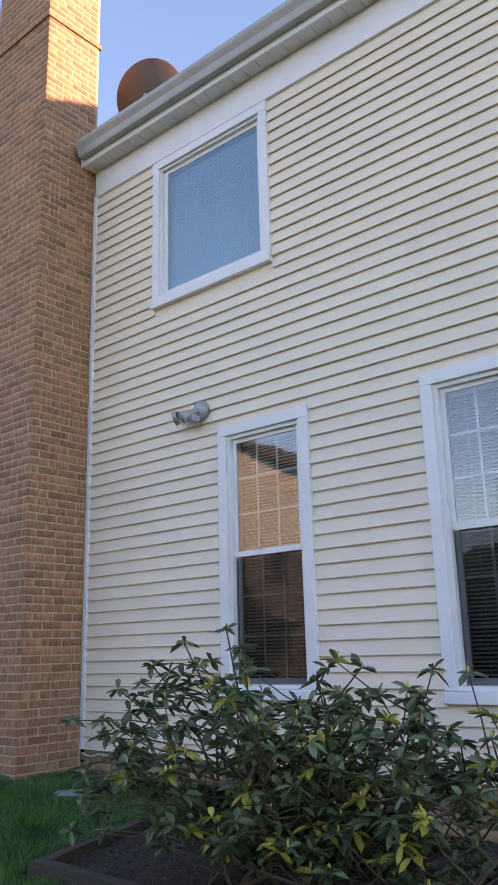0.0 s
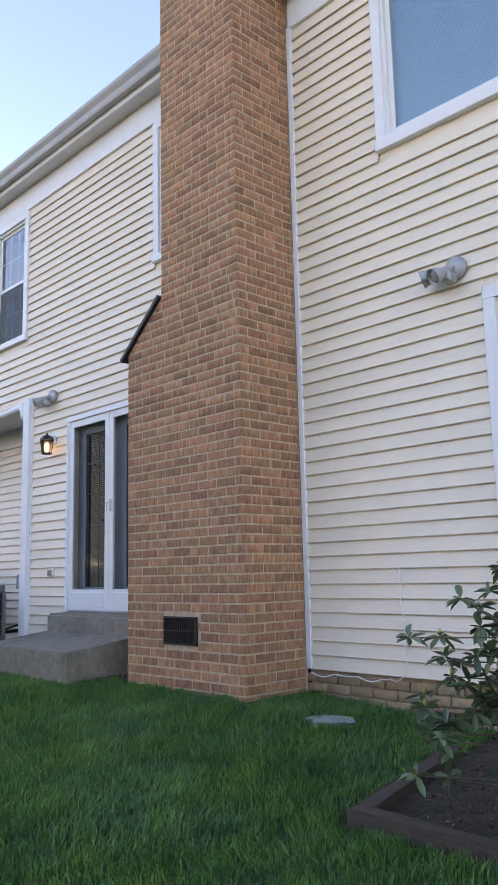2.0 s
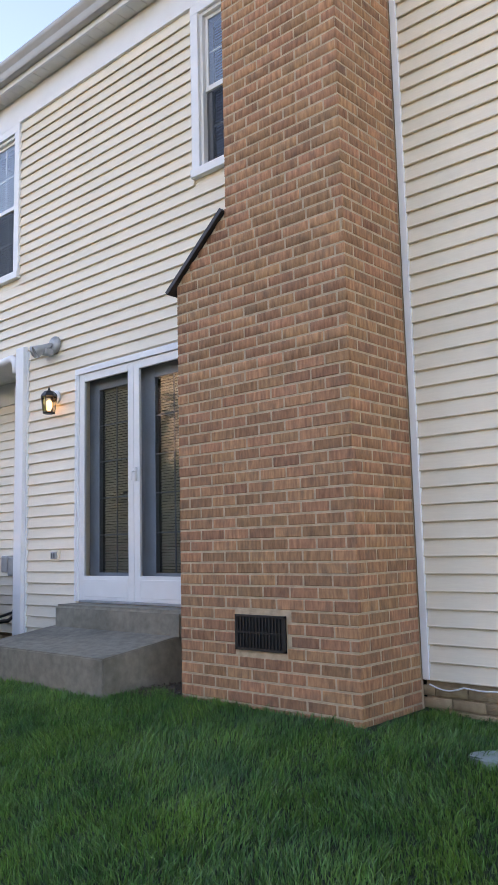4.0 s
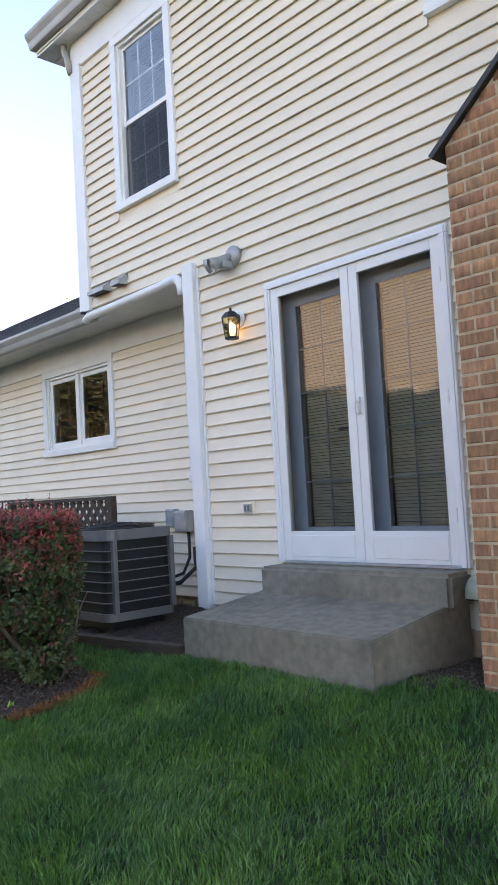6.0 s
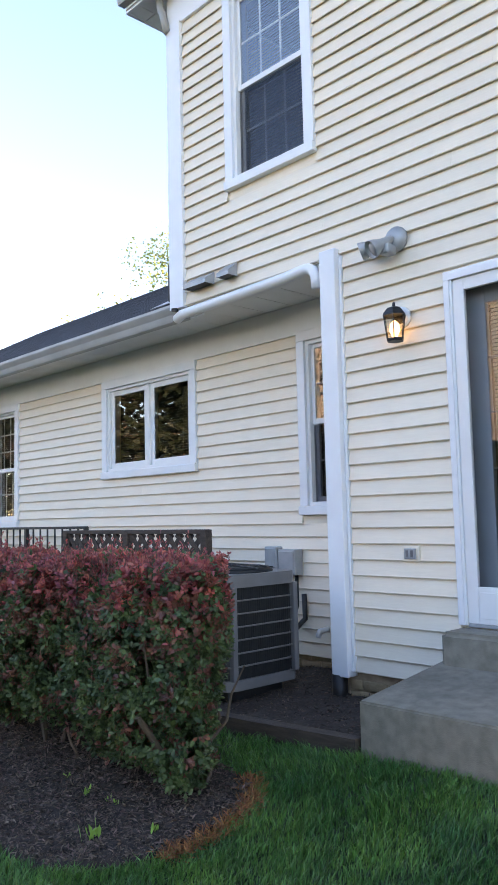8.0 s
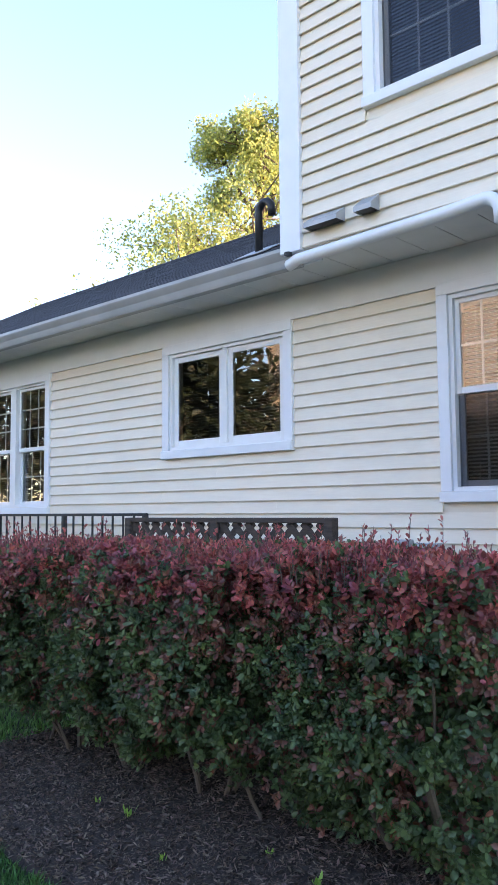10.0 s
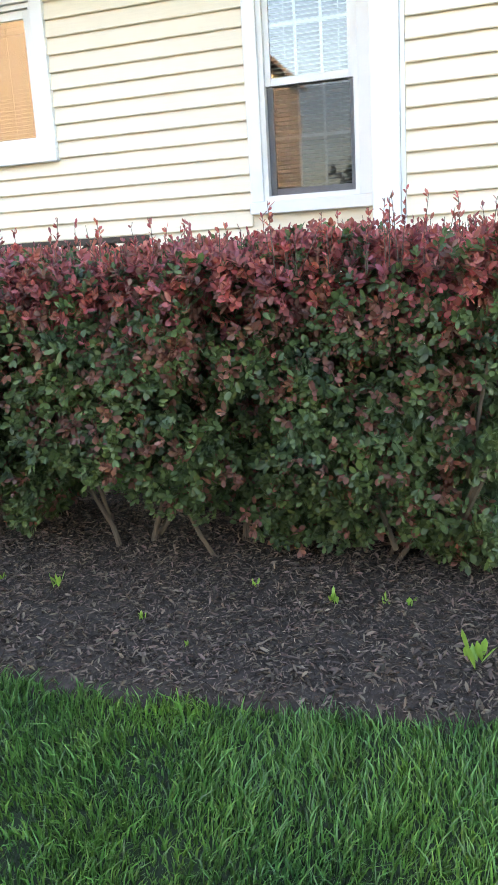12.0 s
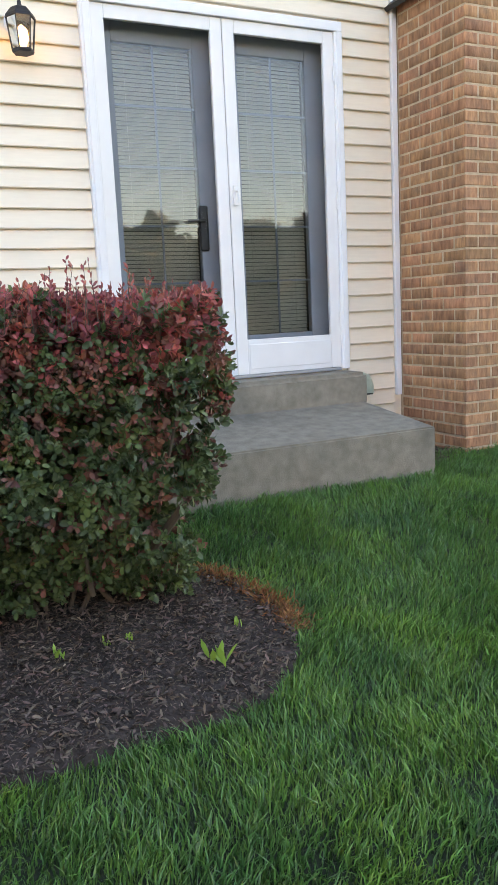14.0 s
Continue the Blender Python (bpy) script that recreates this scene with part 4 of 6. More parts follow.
def roof_pipe():
    t = thing("vent_pipe", "black gooseneck vent pipe on the wing roof", "pipe")
    x, y = -13.27, 5.28
    zb = 3.05 + WR * (y - 4.72)
    bm = bmesh.new()
    r = 0.055
    pts = [(x, y, zb - 0.02), (x, y, zb + 0.36)] + [(x + 0.075 - 0.075 * math.cos(a), y, zb + 0.36 + 0.075 * math.sin(a)) for a in np.linspace(0.3, math.pi, 8)] + [(x + 0.15, y, zb + 0.30)]
    tube(bm, pts, 0.034, 12)
    part("pipe", bm, BLACK, t, "", True)
    bm = bmesh.new()
    b2 = bmesh.new()
    soft_box(b2, -0.17, 0.17, -0.16, 0.16, 0, 0.008, 0.002)
    merge(bm, b2, pose(x, y, zb + 0.012, math.degrees(math.atan(WR))))
    part("flashing", bm, GALV, t)


roof_pipe()


# ---- concrete steps ----
def steps():
    t = thing("concrete_steps", "weathered grey concrete landing and step below the door", "steps")
    bm = bmesh.new()
    b2 = bmesh.new()
    box(b2, -9.74, -8.085, 3.70, 4.648, -0.25, 0.225)
    for v in b2.verts:
        if v.co.z > 0:
            v.co.z = 0.224 + (v.co.y - 3.70) * 0.125
    bmesh.ops.bevel(b2, geom=b2.edges[:], offset=0.009, segments=2, affect='EDGES')
    merge(bm, b2)
    part("landing", bm, CONCRETE, t)
    bm = bmesh.new()
    b2 = bmesh.new()
    box(b2, -9.70, -8.05, 4.40, 4.648, 0.28, 0.500)
    bmesh.ops.bevel(b2, geom=b2.edges[:], offset=0.025, segments=3, affect='EDGES')
    merge(bm, b2)
    part("step", bm, CONCRETE, t)


def step_vent():
    """A clear-green plastic hood with a mesh foot, on the wall by the step."""
    t = thing("vent_cover", "small pale green plastic vent hood beside the step", "vent")
    x0, x1, y, z0, z1 = -8.035, -7.925, WALL_Y - 0.022, 0.345, 0.475
    bm = bmesh.new()
    rows = []
    for k in range(7):
        a = math.pi / 2 * k / 6
        d, z = 0.115 * math.sin(a), z0 + 0.03 + (z1 - z0 - 0.03) * math.cos(a)
        rows.append([bm.verts.new((x, y - d, z)) for x in (x0, x0 + 0.012, x1 - 0.012, x1)])
    rows.append([bm.verts.new((v.co.x, y - 0.115, z0)) for v in rows[-1]])
    for a, b in zip(rows, rows[1:]):
        for k in range(3):
            bm.faces.new((a[k], a[k + 1], b[k + 1], b[k]))
    for side in (0, 3):
        bm.faces.new([q[side] for q in rows] + [bm.verts.new((rows[0][side].co.x, y, z0))])
    part("hood", bm, VENTGREEN, t, "", True)
    bm = bmesh.new()
    for k in range(7):
        x = x0 + 0.008 + k * (x1 - x0 - 0.016) / 6
        box(bm, x - 0.0015, x + 0.0015, y - 0.113, y - 0.004, z0 - 0.006, z0 - 0.002)
    for k in range(6):
        yy = y - 0.108 + k * 0.02
        box(bm, x0 + 0.004, x1 - 0.004, yy - 0.0015, yy + 0.0015, z0 - 0.010, z0 - 0.006)
    part("mesh_foot", bm, AC_DARK, t, "dark mesh under the hood")


step_vent()


steps()


# ---- air conditioner ----
def rounded_loop(x0, x1, y0, y1, r, n=6):
    pts = []
    for cx, cy, a0 in ((x1 - r, y1 - r, 0), (x0 + r, y1 - r, 90), (x0 + r, y0 + r, 180), (x1 - r, y0 + r, 270)):
        for i in range(n + 1):
            a = radians(a0 + 90 * i / n)
            pts.append((cx + r * math.cos(a), cy + r * math.sin(a)))
    return pts


def prism(bm, pts, z0, z1):
    a = [bm.verts.new((x, y, z0)) for x, y in pts]
    b = [bm.verts.new((x, y, z1)) for x, y in pts]
    n = len(pts)
    for i in range(n):
        bm.faces.new((a[i], a[(i + 1) % n], b[(i + 1) % n], b[i]))
    bm.faces.new(a[::-1])
    bm.faces.new(b)


def air_conditioner():
    t = thing("air_conditioner", "grey outdoor air conditioner with louvred sides on a pad", "air conditioner")
    x0, x1, y0, y1 = -11.76, -10.985, 3.89, 4.61
    bm = bmesh.new()
    soft_box(bm, x0 + 0.10, x1 - 0.10, y0 + 0.10, y1 - 0.10, -0.10, 0.05, 0.01)
    # Shade of the gap below the unit is put into the pad's colour.
    part("pad", bm, AC_DARK, t, "pad coloured dark as the shade under the unit")
    bm = bmesh.new()
    prism(bm, rounded_loop(x0 + 0.03, x1 - 0.03, y0 + 0.03, y1 - 0.03, 0.09), 0.09, 0.74)
    part("coil", bm, AC_DARK, t, "dark condenser coil")
    for n, z0, z1 in (("base_pan", 0.05, 0.115), ("top_band", 0.715, 0.80)):
        bm = bmesh.new()
        prism(bm, rounded_loop(x0, x1, y0, y1, 0.12), z0, z1)
        part(n, bm, AC_GREY, t)
    for k in range(6):
        z = 0.115 + (k + 1) * 0.6 / 7
        bm = bmesh.new()
        prism(bm, rounded_loop(x0 + 0.008, x1 - 0.008, y0 + 0.008, y1 - 0.008, 0.11), z - 0.004, z + 0.004)
        part("louvre_rib", bm, AC_GREY, t)
    for cx, cy in ((x1 - 0.02, y0 + 0.09), (x1 - 0.02, y1 - 0.05), (x0 + 0.02, y0 + 0.09)):
        bm = bmesh.new()
        soft_box(bm, cx - 0.022, cx + 0.022, cy - 0.022, cy + 0.022, 0.11, 0.72, 0.006)
        part("corner_post", bm, AC_GREY, t)
    for i in range(26):
        bm = bmesh.new()
        yy = y0 + 0.13 + i * (y1 - y0 - 0.2) / 25
        box(bm, x1 - 0.022, x1 - 0.019, yy - 0.0015, yy + 0.0015, 0.115, 0.715)
        part("guard_wire", bm, AC_DARK, t)
    c = ((x0 + x1) / 2, (y0 + y1) / 2)
    bm = bmesh.new()
    lathe(bm, [(0.34, 0.80), (0.33, 0.815), (0.22, 0.835), (0.10, 0.84)], 32, pose(c[0], c[1], 0))
    part("fan_shroud", bm, AC_DARK, t, "", True)
    for r in (0.10, 0.17, 0.24, 0.31):
        bm = bmesh.new()
        tube(bm, [(c[0] + r * math.cos(a), c[1] + r * math.sin(a), 0.852 - r * 0.08) for a in np.linspace(0, 2 * math.pi, 33)], 0.005, 5, cap=False)
        part("guard_ring", bm, BLACK, t)
    for i in range(8):
        a = math.pi * i / 4
        bm = bmesh.new()
        tube(bm, [(c[0], c[1], 0.855), (c[0] + 0.34 * math.cos(a), c[1] + 0.34 * math.sin(a), 0.825)], 0.005, 5)
        part("guard_spoke", bm, BLACK, t)


air_conditioner()


# ---- lattice screen and railing ----
def lattice():
    t = thing("lattice_screen", "dark wooden lattice screen beside the wing wall", "screen")
    x0, x1, y, z0, z1 = -14.25, -12.02, 4.64, -0.1, 1.09
    for x in (x0, -13.19, x1 - 0.06):
        bm = bmesh.new()
        soft_box(bm, x, x + 0.07, y - 0.035, y + 0.035, z0, z1, 0.005)
        part("post", bm, DARKWOOD, t)
    for z in (z1 - 0.035, 0.12):
        bm = bmesh.new()
        soft_box(bm, x0 + 0.005, x1 - 0.005, y - 0.03, y + 0.03, z, z + 0.037, 0.004)
        part("rail", bm, DARKWOOD, t)
    h = z1 - 0.035 - 0.157
    for s in (1, -1):
        x = x0 - h
        while x < x1 + h:
            a, b = (x, 0.157), (x + h, 0.157 + h)
            lo, hi = max(x0 + 0.01, a[0]), min(x1 - 0.01, b[0])
            if hi - lo > 0.03:
                p = [(lo, 0.157 + (lo - x)), (hi, 0.157 + (hi - x))]
                if s < 0:
                    p = [(x0 + x1 - q, z) for q, z in p]
                bm = bmesh.new()
                w = 0.018
                v = [bm.verts.new((p[k][0] + dx, y + s * 0.006 + dy, p[k][1] - dx * s)) for k in (0, 1) for dx, dy in ((-w, -0.004), (w, -0.004), (w, 0.004), (-w, 0.004))]
                for f in ((0, 1, 2, 3), (7, 6, 5, 4), (0, 4, 5, 1), (1, 5, 6, 2), (2, 6, 7, 3), (3, 7, 4, 0)):
                    bm.faces.new([v[i] for i in f])
                part("lath", bm, DARKWOOD, t)
            x += 0.135


lattice()


def railing():
    t = thing("metal_railing", "black metal railing with square balusters", "railing")
    x0, x1, y = -20.5, -14.5, 5.05
    for z in (1.10, 0.26):
        bm = bmesh.new()
        soft_box(bm, x0, x1, y - 0.016, y + 0.016, z, z + 0.028, 0.004)
        part("rail", bm, BLACK, t)
    k = 0
    x = x1 - 0.02
    while x > x0:
        bm = bmesh.new()
        w = 0.022 if k % 8 == 0 else 0.0085
        soft_box(bm, x - w, x + w, y - w, y + w, -0.1 if k % 8 == 0 else 0.28, 1.12 if k % 8 == 0 else 1.10, 0.002)
        part("post" if k % 8 == 0 else "baluster", bm, BLACK, t)
        x -= 0.165
        k += 1


railing()


# ---- timber edgings ----
def timber(name, x0, y0, x1, y1, z0, z1, w, label):
    d = Vector((x1 - x0, y1 - y0, 0))
    L = d.length
    b2 = bmesh.new()
    box(b2, 0, L, -w / 2, w / 2, 0, 1)
    bmesh.ops.subdivide_edges(b2, edges=[e for e in b2.edges if abs(e.verts[0].co.x - e.verts[1].co.x) > L * 0.5], cuts=max(2, int(L / 0.25)))
    bmesh.ops.bevel(b2, geom=[e for e in b2.edges if e.calc_face_angle(0) > 0.5], offset=0.006, segments=2, affect='EDGES')
    rnd = random.Random(len(name) + int(L * 100))
    a = math.atan2(d.y, d.x)
    for v in b2.verts:
        k = v.co.x / L
        v.co.z = (z0 if v.co.z < 0.5 else z1[0] + (z1[1] - z1[0]) * k) + rnd.uniform(-0.004, 0.004)
        v.co.y += rnd.uniform(-0.003, 0.003)
    b2.transform(pose(x0, y0, 0, 0, 0, math.degrees(a)))
    ob = part(name, b2, DARKWOOD, None)
    return tagged(ob, label, "timber")


timber("edging_timber", -4.28, 2.87, 0.6, 2.80, -0.50, (-0.165, -0.21), 0.09, "dark weathered landscape timber edging the shrub bed")
timber("edging_timber", -4.24, 2.92, -4.46, 4.0, -0.50, (-0.165, -0.11), 0.09, "dark weathered landscape timber at the bed's side")
timber("edging_timber", -9.76, 3.72, -11.2, 3.62, -0.3, (0.03, 0.0), 0.09, "dark landscape timber before the air conditioner")


def flat_stone(x, y, rx, ry, label):
    bm = bmesh.new()
    lathe(bm, [(0.92, -0.03), (1.0, -0.01), (1.0, 0.006), (0.93, 0.016)], 9, pose(x, y, float(land(x, y)) + 0.022, 2, 0, 20) @ Matrix.Diagonal((rx, ry, 1, 1)))
    rnd = random.Random(3)
    for v in bm.verts:
        v.co.x += rnd.uniform(-0.012, 0.012)
        v.co.y += rnd.uniform(-0.012, 0.012)
    tagged(part("flat_stone", bm, SLATE, None), label, "stone")


flat_stone(-5.33, 3.95, 0.17, 0.10, "pale flat stone lying in the grass")


# ---- planting helpers ----
RNG = np.random.default_rng(7)


def unit(v):
    return v / np.maximum(np.linalg.norm(v, axis=-1, keepdims=True), 1e-9)


def leaf_mesh(name, base, way, length, width, fold, material, parent, rng, droop=0.0, face_up=0.6, facing=None):
    """Folded six-point leaves: base points, directions, lengths and widths."""
    n = len(base)
    up = unit(rng.normal(size=(n, 3)) * (1 - face_up) + (np.array([0, 0, 1.0]) if facing is None else facing) * face_up)
    way = unit(way)
    side = unit(np.cross(way, up))
    nrm = np.cross(side, way)
    L, W = length[:, None], width[:, None]
    tip = base + way * L - np.array([0, 0, 1.0]) * L * droop
    q1 = base + way * L * 0.32
    q2 = base + way * L * 0.72 - np.array([0, 0, 1.0]) * L * droop * 0.5
    lift = nrm * W * fold
    V = np.stack([base, q1 + side * W * 0.42 + lift, q2 + side * W * 0.46 + lift, tip, q2 - side * W * 0.46 + lift, q1 - side * W * 0.42 + lift], 1).reshape(-1, 3)
    i = np.arange(n)[:, None] * 6
    F = np.concatenate([i + np.array([0, 1, 2, 3]), i + np.array([0, 3, 4, 5])], 0)
    return raw_mesh(name, V, F, material, parent)


def wobble(x, y, z, k=1.0, seed=0.0):
    return (np.sin(3.1 * k * x + 1.3 + seed) * np.sin(2.7 * k * y + seed * 2) + np.sin(5.3 * k * z + 2.1 * k * x + seed) * 0.6 + np.sin(7.7 * k * x - 4.1 * k * z + seed * 3) * 0.4) / 2


# ---- planting beds ----
def bed_outline_hedge():
    """The kidney-shaped bed under the hedge: front edge along y, right and left ends rounded."""
    pts = []
    for a in np.linspace(-math.pi / 2, math.pi / 2, 9):
        pts.append((-10.20 + 0.48 * math.cos(a), 2.62 + 0.58 * math.sin(a)))
    pts += [(-10.6, 3.25), (-11.4, 3.35), (-12.3, 3.35)]
    for a in np.linspace(math.pi / 2, 3 * math.pi / 2, 9):
        pts.append((-12.3 + 0.55 * math.cos(a), 2.70 + 0.66 * math.sin(a)))
    pts += [(-11.75, 2.03), (-11.3, 2.02), (-10.85, 2.02), (-10.5, 2.03)]
    return pts


def inside(poly, x, y):
    x, y = np.asarray(x), np.asarray(y)
    r = np.zeros(x.shape, bool)
    n = len(poly)
    for i in range(n):
        x1, y1 = poly[i]
        x2, y2 = poly[(i + 1) % n]
        c = ((y1 > y) != (y2 > y)) & (x < (x2 - x1) * (y - y1) / (y2 - y1 + 1e-12) + x1)
        r ^= c
    return r


def bed(name, poly, label, rise=0.03, step=0.05, chips=9000, seed=3):
    P = np.array(poly)
    xs = np.arange(P[:, 0].min() - 0.05, P[:, 0].max() + 0.1, step)
    ys = np.arange(P[:, 1].min() - 0.05, P[:, 1].max() + 0.1, step)
    X, Y = np.meshgrid(xs, ys)
    rng = np.random.default_rng(seed)
    Z = land(X, Y) + rise + 0.014 * wobble(X * 3, Y * 3, X, 1.7, seed) + rng.normal(size=X.shape) * 0.004
    ins = inside(poly, X, Y)
    Z = np.where(ins, Z, land(X, Y) - 0.012)
    q = np.arange(X.size).reshape(X.shape)
    F = np.stack([q[:-1, :-1], q[:-1, 1:], q[1:, 1:], q[1:, :-1]], -1)
    any_in = ins[:-1, :-1] | ins[:-1, 1:] | ins[1:, 1:] | ins[1:, :-1]
    ob = raw_mesh(name, np.stack([X, Y, Z], -1).reshape(-1, 3), F[any_in], MULCH, smooth=True)
    tagged(ob, label, "planting bed", kind="structure")
    for nm, n, m, lo, hi in (("mulch_chips", chips * 4, CHIP, 0.005, 0.034), ("pale_wood_chips", chips // 16, CHIP_L, 0.005, 0.022)):
        x = rng.uniform(P[:, 0].min(), P[:, 0].max(), n * 2)
        y = rng.uniform(P[:, 1].min(), P[:, 1].max(), n * 2)
        k = inside(poly, x, y)
        x, y = x[k][:n], y[k][:n]
        base = np.stack([x, y, land(x, y) + rise + 0.014 * wobble(x * 3, y * 3, x, 1.7, seed) + rng.uniform(0, 0.014, len(x))], -1)
        way = np.stack([rng.normal(size=len(x)), rng.normal(size=len(x)), rng.normal(size=len(x)) * 0.4], -1)
        L = lo + (hi - lo) * rng.random(len(x)) ** 1.6
        c = leaf_mesh(nm, base, way, L, L * rng.uniform(0.1, 0.38, len(x)), 0.3, m, None, rng)
        tagged(c, "loose dark wood chips over the bed" if nm == "mulch_chips" else "pale scattered wood chips on mulch", "mulch", kind="stuff")


HEDGE_BED = bed_outline_hedge()
SHRUB_BED = [(-4.24, 2.91), (0.6, 2.84), (0.6, 4.63), (-4.55, 4.63), (-4.42, 4.0)]
AC_BED = [(-9.78, 3.76), (-9.78, 4.6), (-10.5, 5.3), (-14.2, 5.3), (-14.2, 4.1), (-12.2, 3.75), (-11.2, 3.68)]
bed("hedge_bed", HEDGE_BED, "dark mulch bed with a curved edge", chips=15000, seed=3)
bed("shrub_bed", SHRUB_BED, "dark mulch bed inside timber edging", rise=0.005, chips=4500, seed=4)
bed("house_bed", AC_BED, "dark bare mulch beside the house wall", rise=0.02, chips=4000, seed=5)
bed("chimney_soil", [(-8.05, 3.80), (-7.62, 3.98), (-7.64, 4.66), (-8.05, 4.66)], "bare leaf-strewn soil between step and chimney", rise=0.015, chips=500, seed=6)


def thatch():
    """Rusty dry grass along the right edge of the hedge bed."""
    rng = np.random.default_rng(11)
    n = 2600
    a = rng.uniform(-0.35, 1.25, n)
    r = rng.normal(0, 0.028, n)
    x = -10.20 + (0.49 + r) * np.cos(a)
    y = 2.62 + (0.59 + r) * np.sin(a)
    base = np.stack([x, y, land(x, y) + 0.012 + rng.uniform(0, 0.02, n)], -1)
    way = rng.normal(size=(n, 3)) * np.array([1, 1, 0.5]) + np.array([0, 0, 0.3])
    ob = leaf_mesh("dry_thatch", base, way, rng.uniform(0.02, 0.06, n), rng.uniform(0.003, 0.006, n), 0.2, PINE, None, rng)
    tagged(ob, "rusty dry grass along the bed's cut edge", "dry grass", kind="stuff")


thatch()


# ---- clipped barberry hedge ----
def hedge_front(x, z):
    lump = 0.10 * wobble(x, z * 0.7, z, 1.1, 2.0) + 0.035 * np.sin(x * 4.2 + 1.0) + 0.06 * wobble(x, z, z, 2.9, 7.0)
    under = 0.34 * np.clip((0.38 - z) / 0.5, 0, 1) ** 1.3
    return 2.49 + lump + under + 0.10 * np.clip((z - 0.85) / 0.2, 0, 1)


def hedge_bottom(x):
    return -0.05 + 0.05 * (0.5 + 0.5 * np.cos((x + 10.35) * 2 * math.pi / 0.55)) + 0.36 * np.exp(-((x + 11.35) / 0.30) ** 2) + 0.26 * np.exp(-((x + 12.2) / 0.2) ** 2) + 0.34 * np.clip((-12.3 - x) / 0.8, 0, 1)


def hedge():
    t = thing("barberry_hedge", "clipped barberry hedge with dark red new growth on top", "hedge")
    rng = np.random.default_rng(21)
    x0, x1, y1 = -13.5, -9.86, 3.20

    def depth(x, y, z):
        top = 0.945 + 0.03 * wobble(x, y, x, 1.5, 5.0) - 0.05 * np.clip((-12.2 - x), 0, 1) - z
        front = y - hedge_front(x, z)
        back = y1 - 0.1 * np.clip((0.4 - z), 0, 1) - y
        ym = (2.48 + y1) / 2
        bow = 0.55 * np.clip(np.abs(y - ym) / 0.42, 0, 1.4) ** 3 * 0.42
        right = (x1 - bow - 0.26 * np.clip(0.6 - z, 0, 1) - 0.10 * np.clip(z - 0.8, 0, 1) - 0.22 * np.clip((y - 2.82) / 0.34, 0, 1) + 0.03 * wobble(y, z, z, 2.0, 1.0)) - x
        left = x - (x0 + bow * 0.9 + 0.2 * np.clip(0.6 - z, 0, 1))
        bot = z - hedge_bottom(x)
        return np.minimum.reduce([top, front, back, right, left, bot])

    def cloud(n, lo, hi, bias):
        X, Y, Z = rng.uniform(x0 - .05, x1 + .05, n), rng.uniform(2.23, y1 + .05, n), rng.uniform(-0.08, 1.08, n)
        d = depth(X, Y, Z)
        keep = (d > lo) & (d < hi) & (rng.random(n) < np.exp(-np.clip(d, 0, 1) / bias))
        return np.stack([X, Y, Z], -1)[keep]

    # clusters of leaves, dense near the skin, sparse within; dark hollows where the skin is thin
    c = cloud(330000, -0.015, 0.16, 0.055)
    hole = wobble(c[:, 0] * 1.0, c[:, 1], c[:, 2] * 1.2, 2.6, 9.0) > 0.24
    c = c[~(hole & (c[:, 2] < 0.82) & (rng.random(len(c)) < 0.93))]
    rng.shuffle(c)
    lump = np.repeat(c[:3300], 7, 0)
    tone = np.repeat(rng.random(3300), 7)
    lump = lump + np.clip(rng.normal(size=lump.shape), -1.7, 1.7) * 0.034
    fit = depth(lump[:, 0], lump[:, 1], lump[:, 2]) > -0.045
    lump, tone = lump[fit], tone[fit]
    rest = np.concatenate([c[3300:6300], cloud(160000, 0.12, 0.5, 0.6)[:9000]])
    c = np.concatenate([lump, rest])
    tone = np.concatenate([tone, rng.random(len(rest))])
    per = 7
    ctr = np.repeat(c, per, 0)
    n = len(ctr)
    out = np.stack([(ctr[:, 0] > -10.1) * 0.7, np.where(ctr[:, 1] < 2.88, -1.0, 0.8), np.where(ctr[:, 2] > 0.85, 1.4, 0.15)], -1)
    axis = unit(np.repeat(rng.normal(size=(len(c), 3)) * 0.45, per, 0) + out)
    side = unit(np.cross(axis, rng.normal(size=(n, 3))))
    step = np.tile(np.arange(per) / (per - 1.0), len(c))
    way = unit(side * (1.05 - 0.55 * step)[:, None] + axis * (0.25 + 0.6 * step)[:, None])
    base = ctr + axis * (step * 0.028 - 0.014)[:, None] + rng.normal(size=(n, 3)) * 0.003
    L = rng.uniform(0.025, 0.042, n) * (1.0 - 0.3 * step)
    W = L * rng.uniform(0.46, 0.62, n)
    zc = np.repeat(c[:, 2] + 0.10 * rng.normal(size=len(c)), per)
    pick = np.repeat(np.clip(tone + 0.12 * rng.normal(size=len(c)), 0, 1), per)
    red = (zc > 0.82) & (pick < 0.78)
    bronze = ~red & (((zc > 0.66) & (pick < 0.62)) | (pick < 0.17))
    green = ~red & ~bronze
    for nm, k, m, lab in (("red_new_growth", red, HEDGE_R, "dark red leaves of the new growth"), ("bronze_leaves", bronze, HEDGE_B, "bronze-purple leaves"), ("green_leaves", green, HEDGE_G, "dull green leaves")):
        ob = leaf_mesh(nm, base[k], way[k], L[k], W[k], 0.18, m, t, rng, face_up=0.72, facing=axis[k])
        ob["label"] = lab
        ob["kind"] = "stuff"
    # upright shoots above the clipped top
    n = 800
    sx = rng.uniform(x0 + 0.1, x1 - 0.12, n)
    sy = rng.uniform(2.54, 3.08, n)
    h = rng.uniform(0.01, 0.07, n) + (rng.random(n) < 0.12) * rng.uniform(0.03, 0.10, n)
    bm = bmesh.new()
    B, D = [], []
    for a, b, hh in zip(sx, sy, h):
        lean = rng.normal(size=2) * 0.02
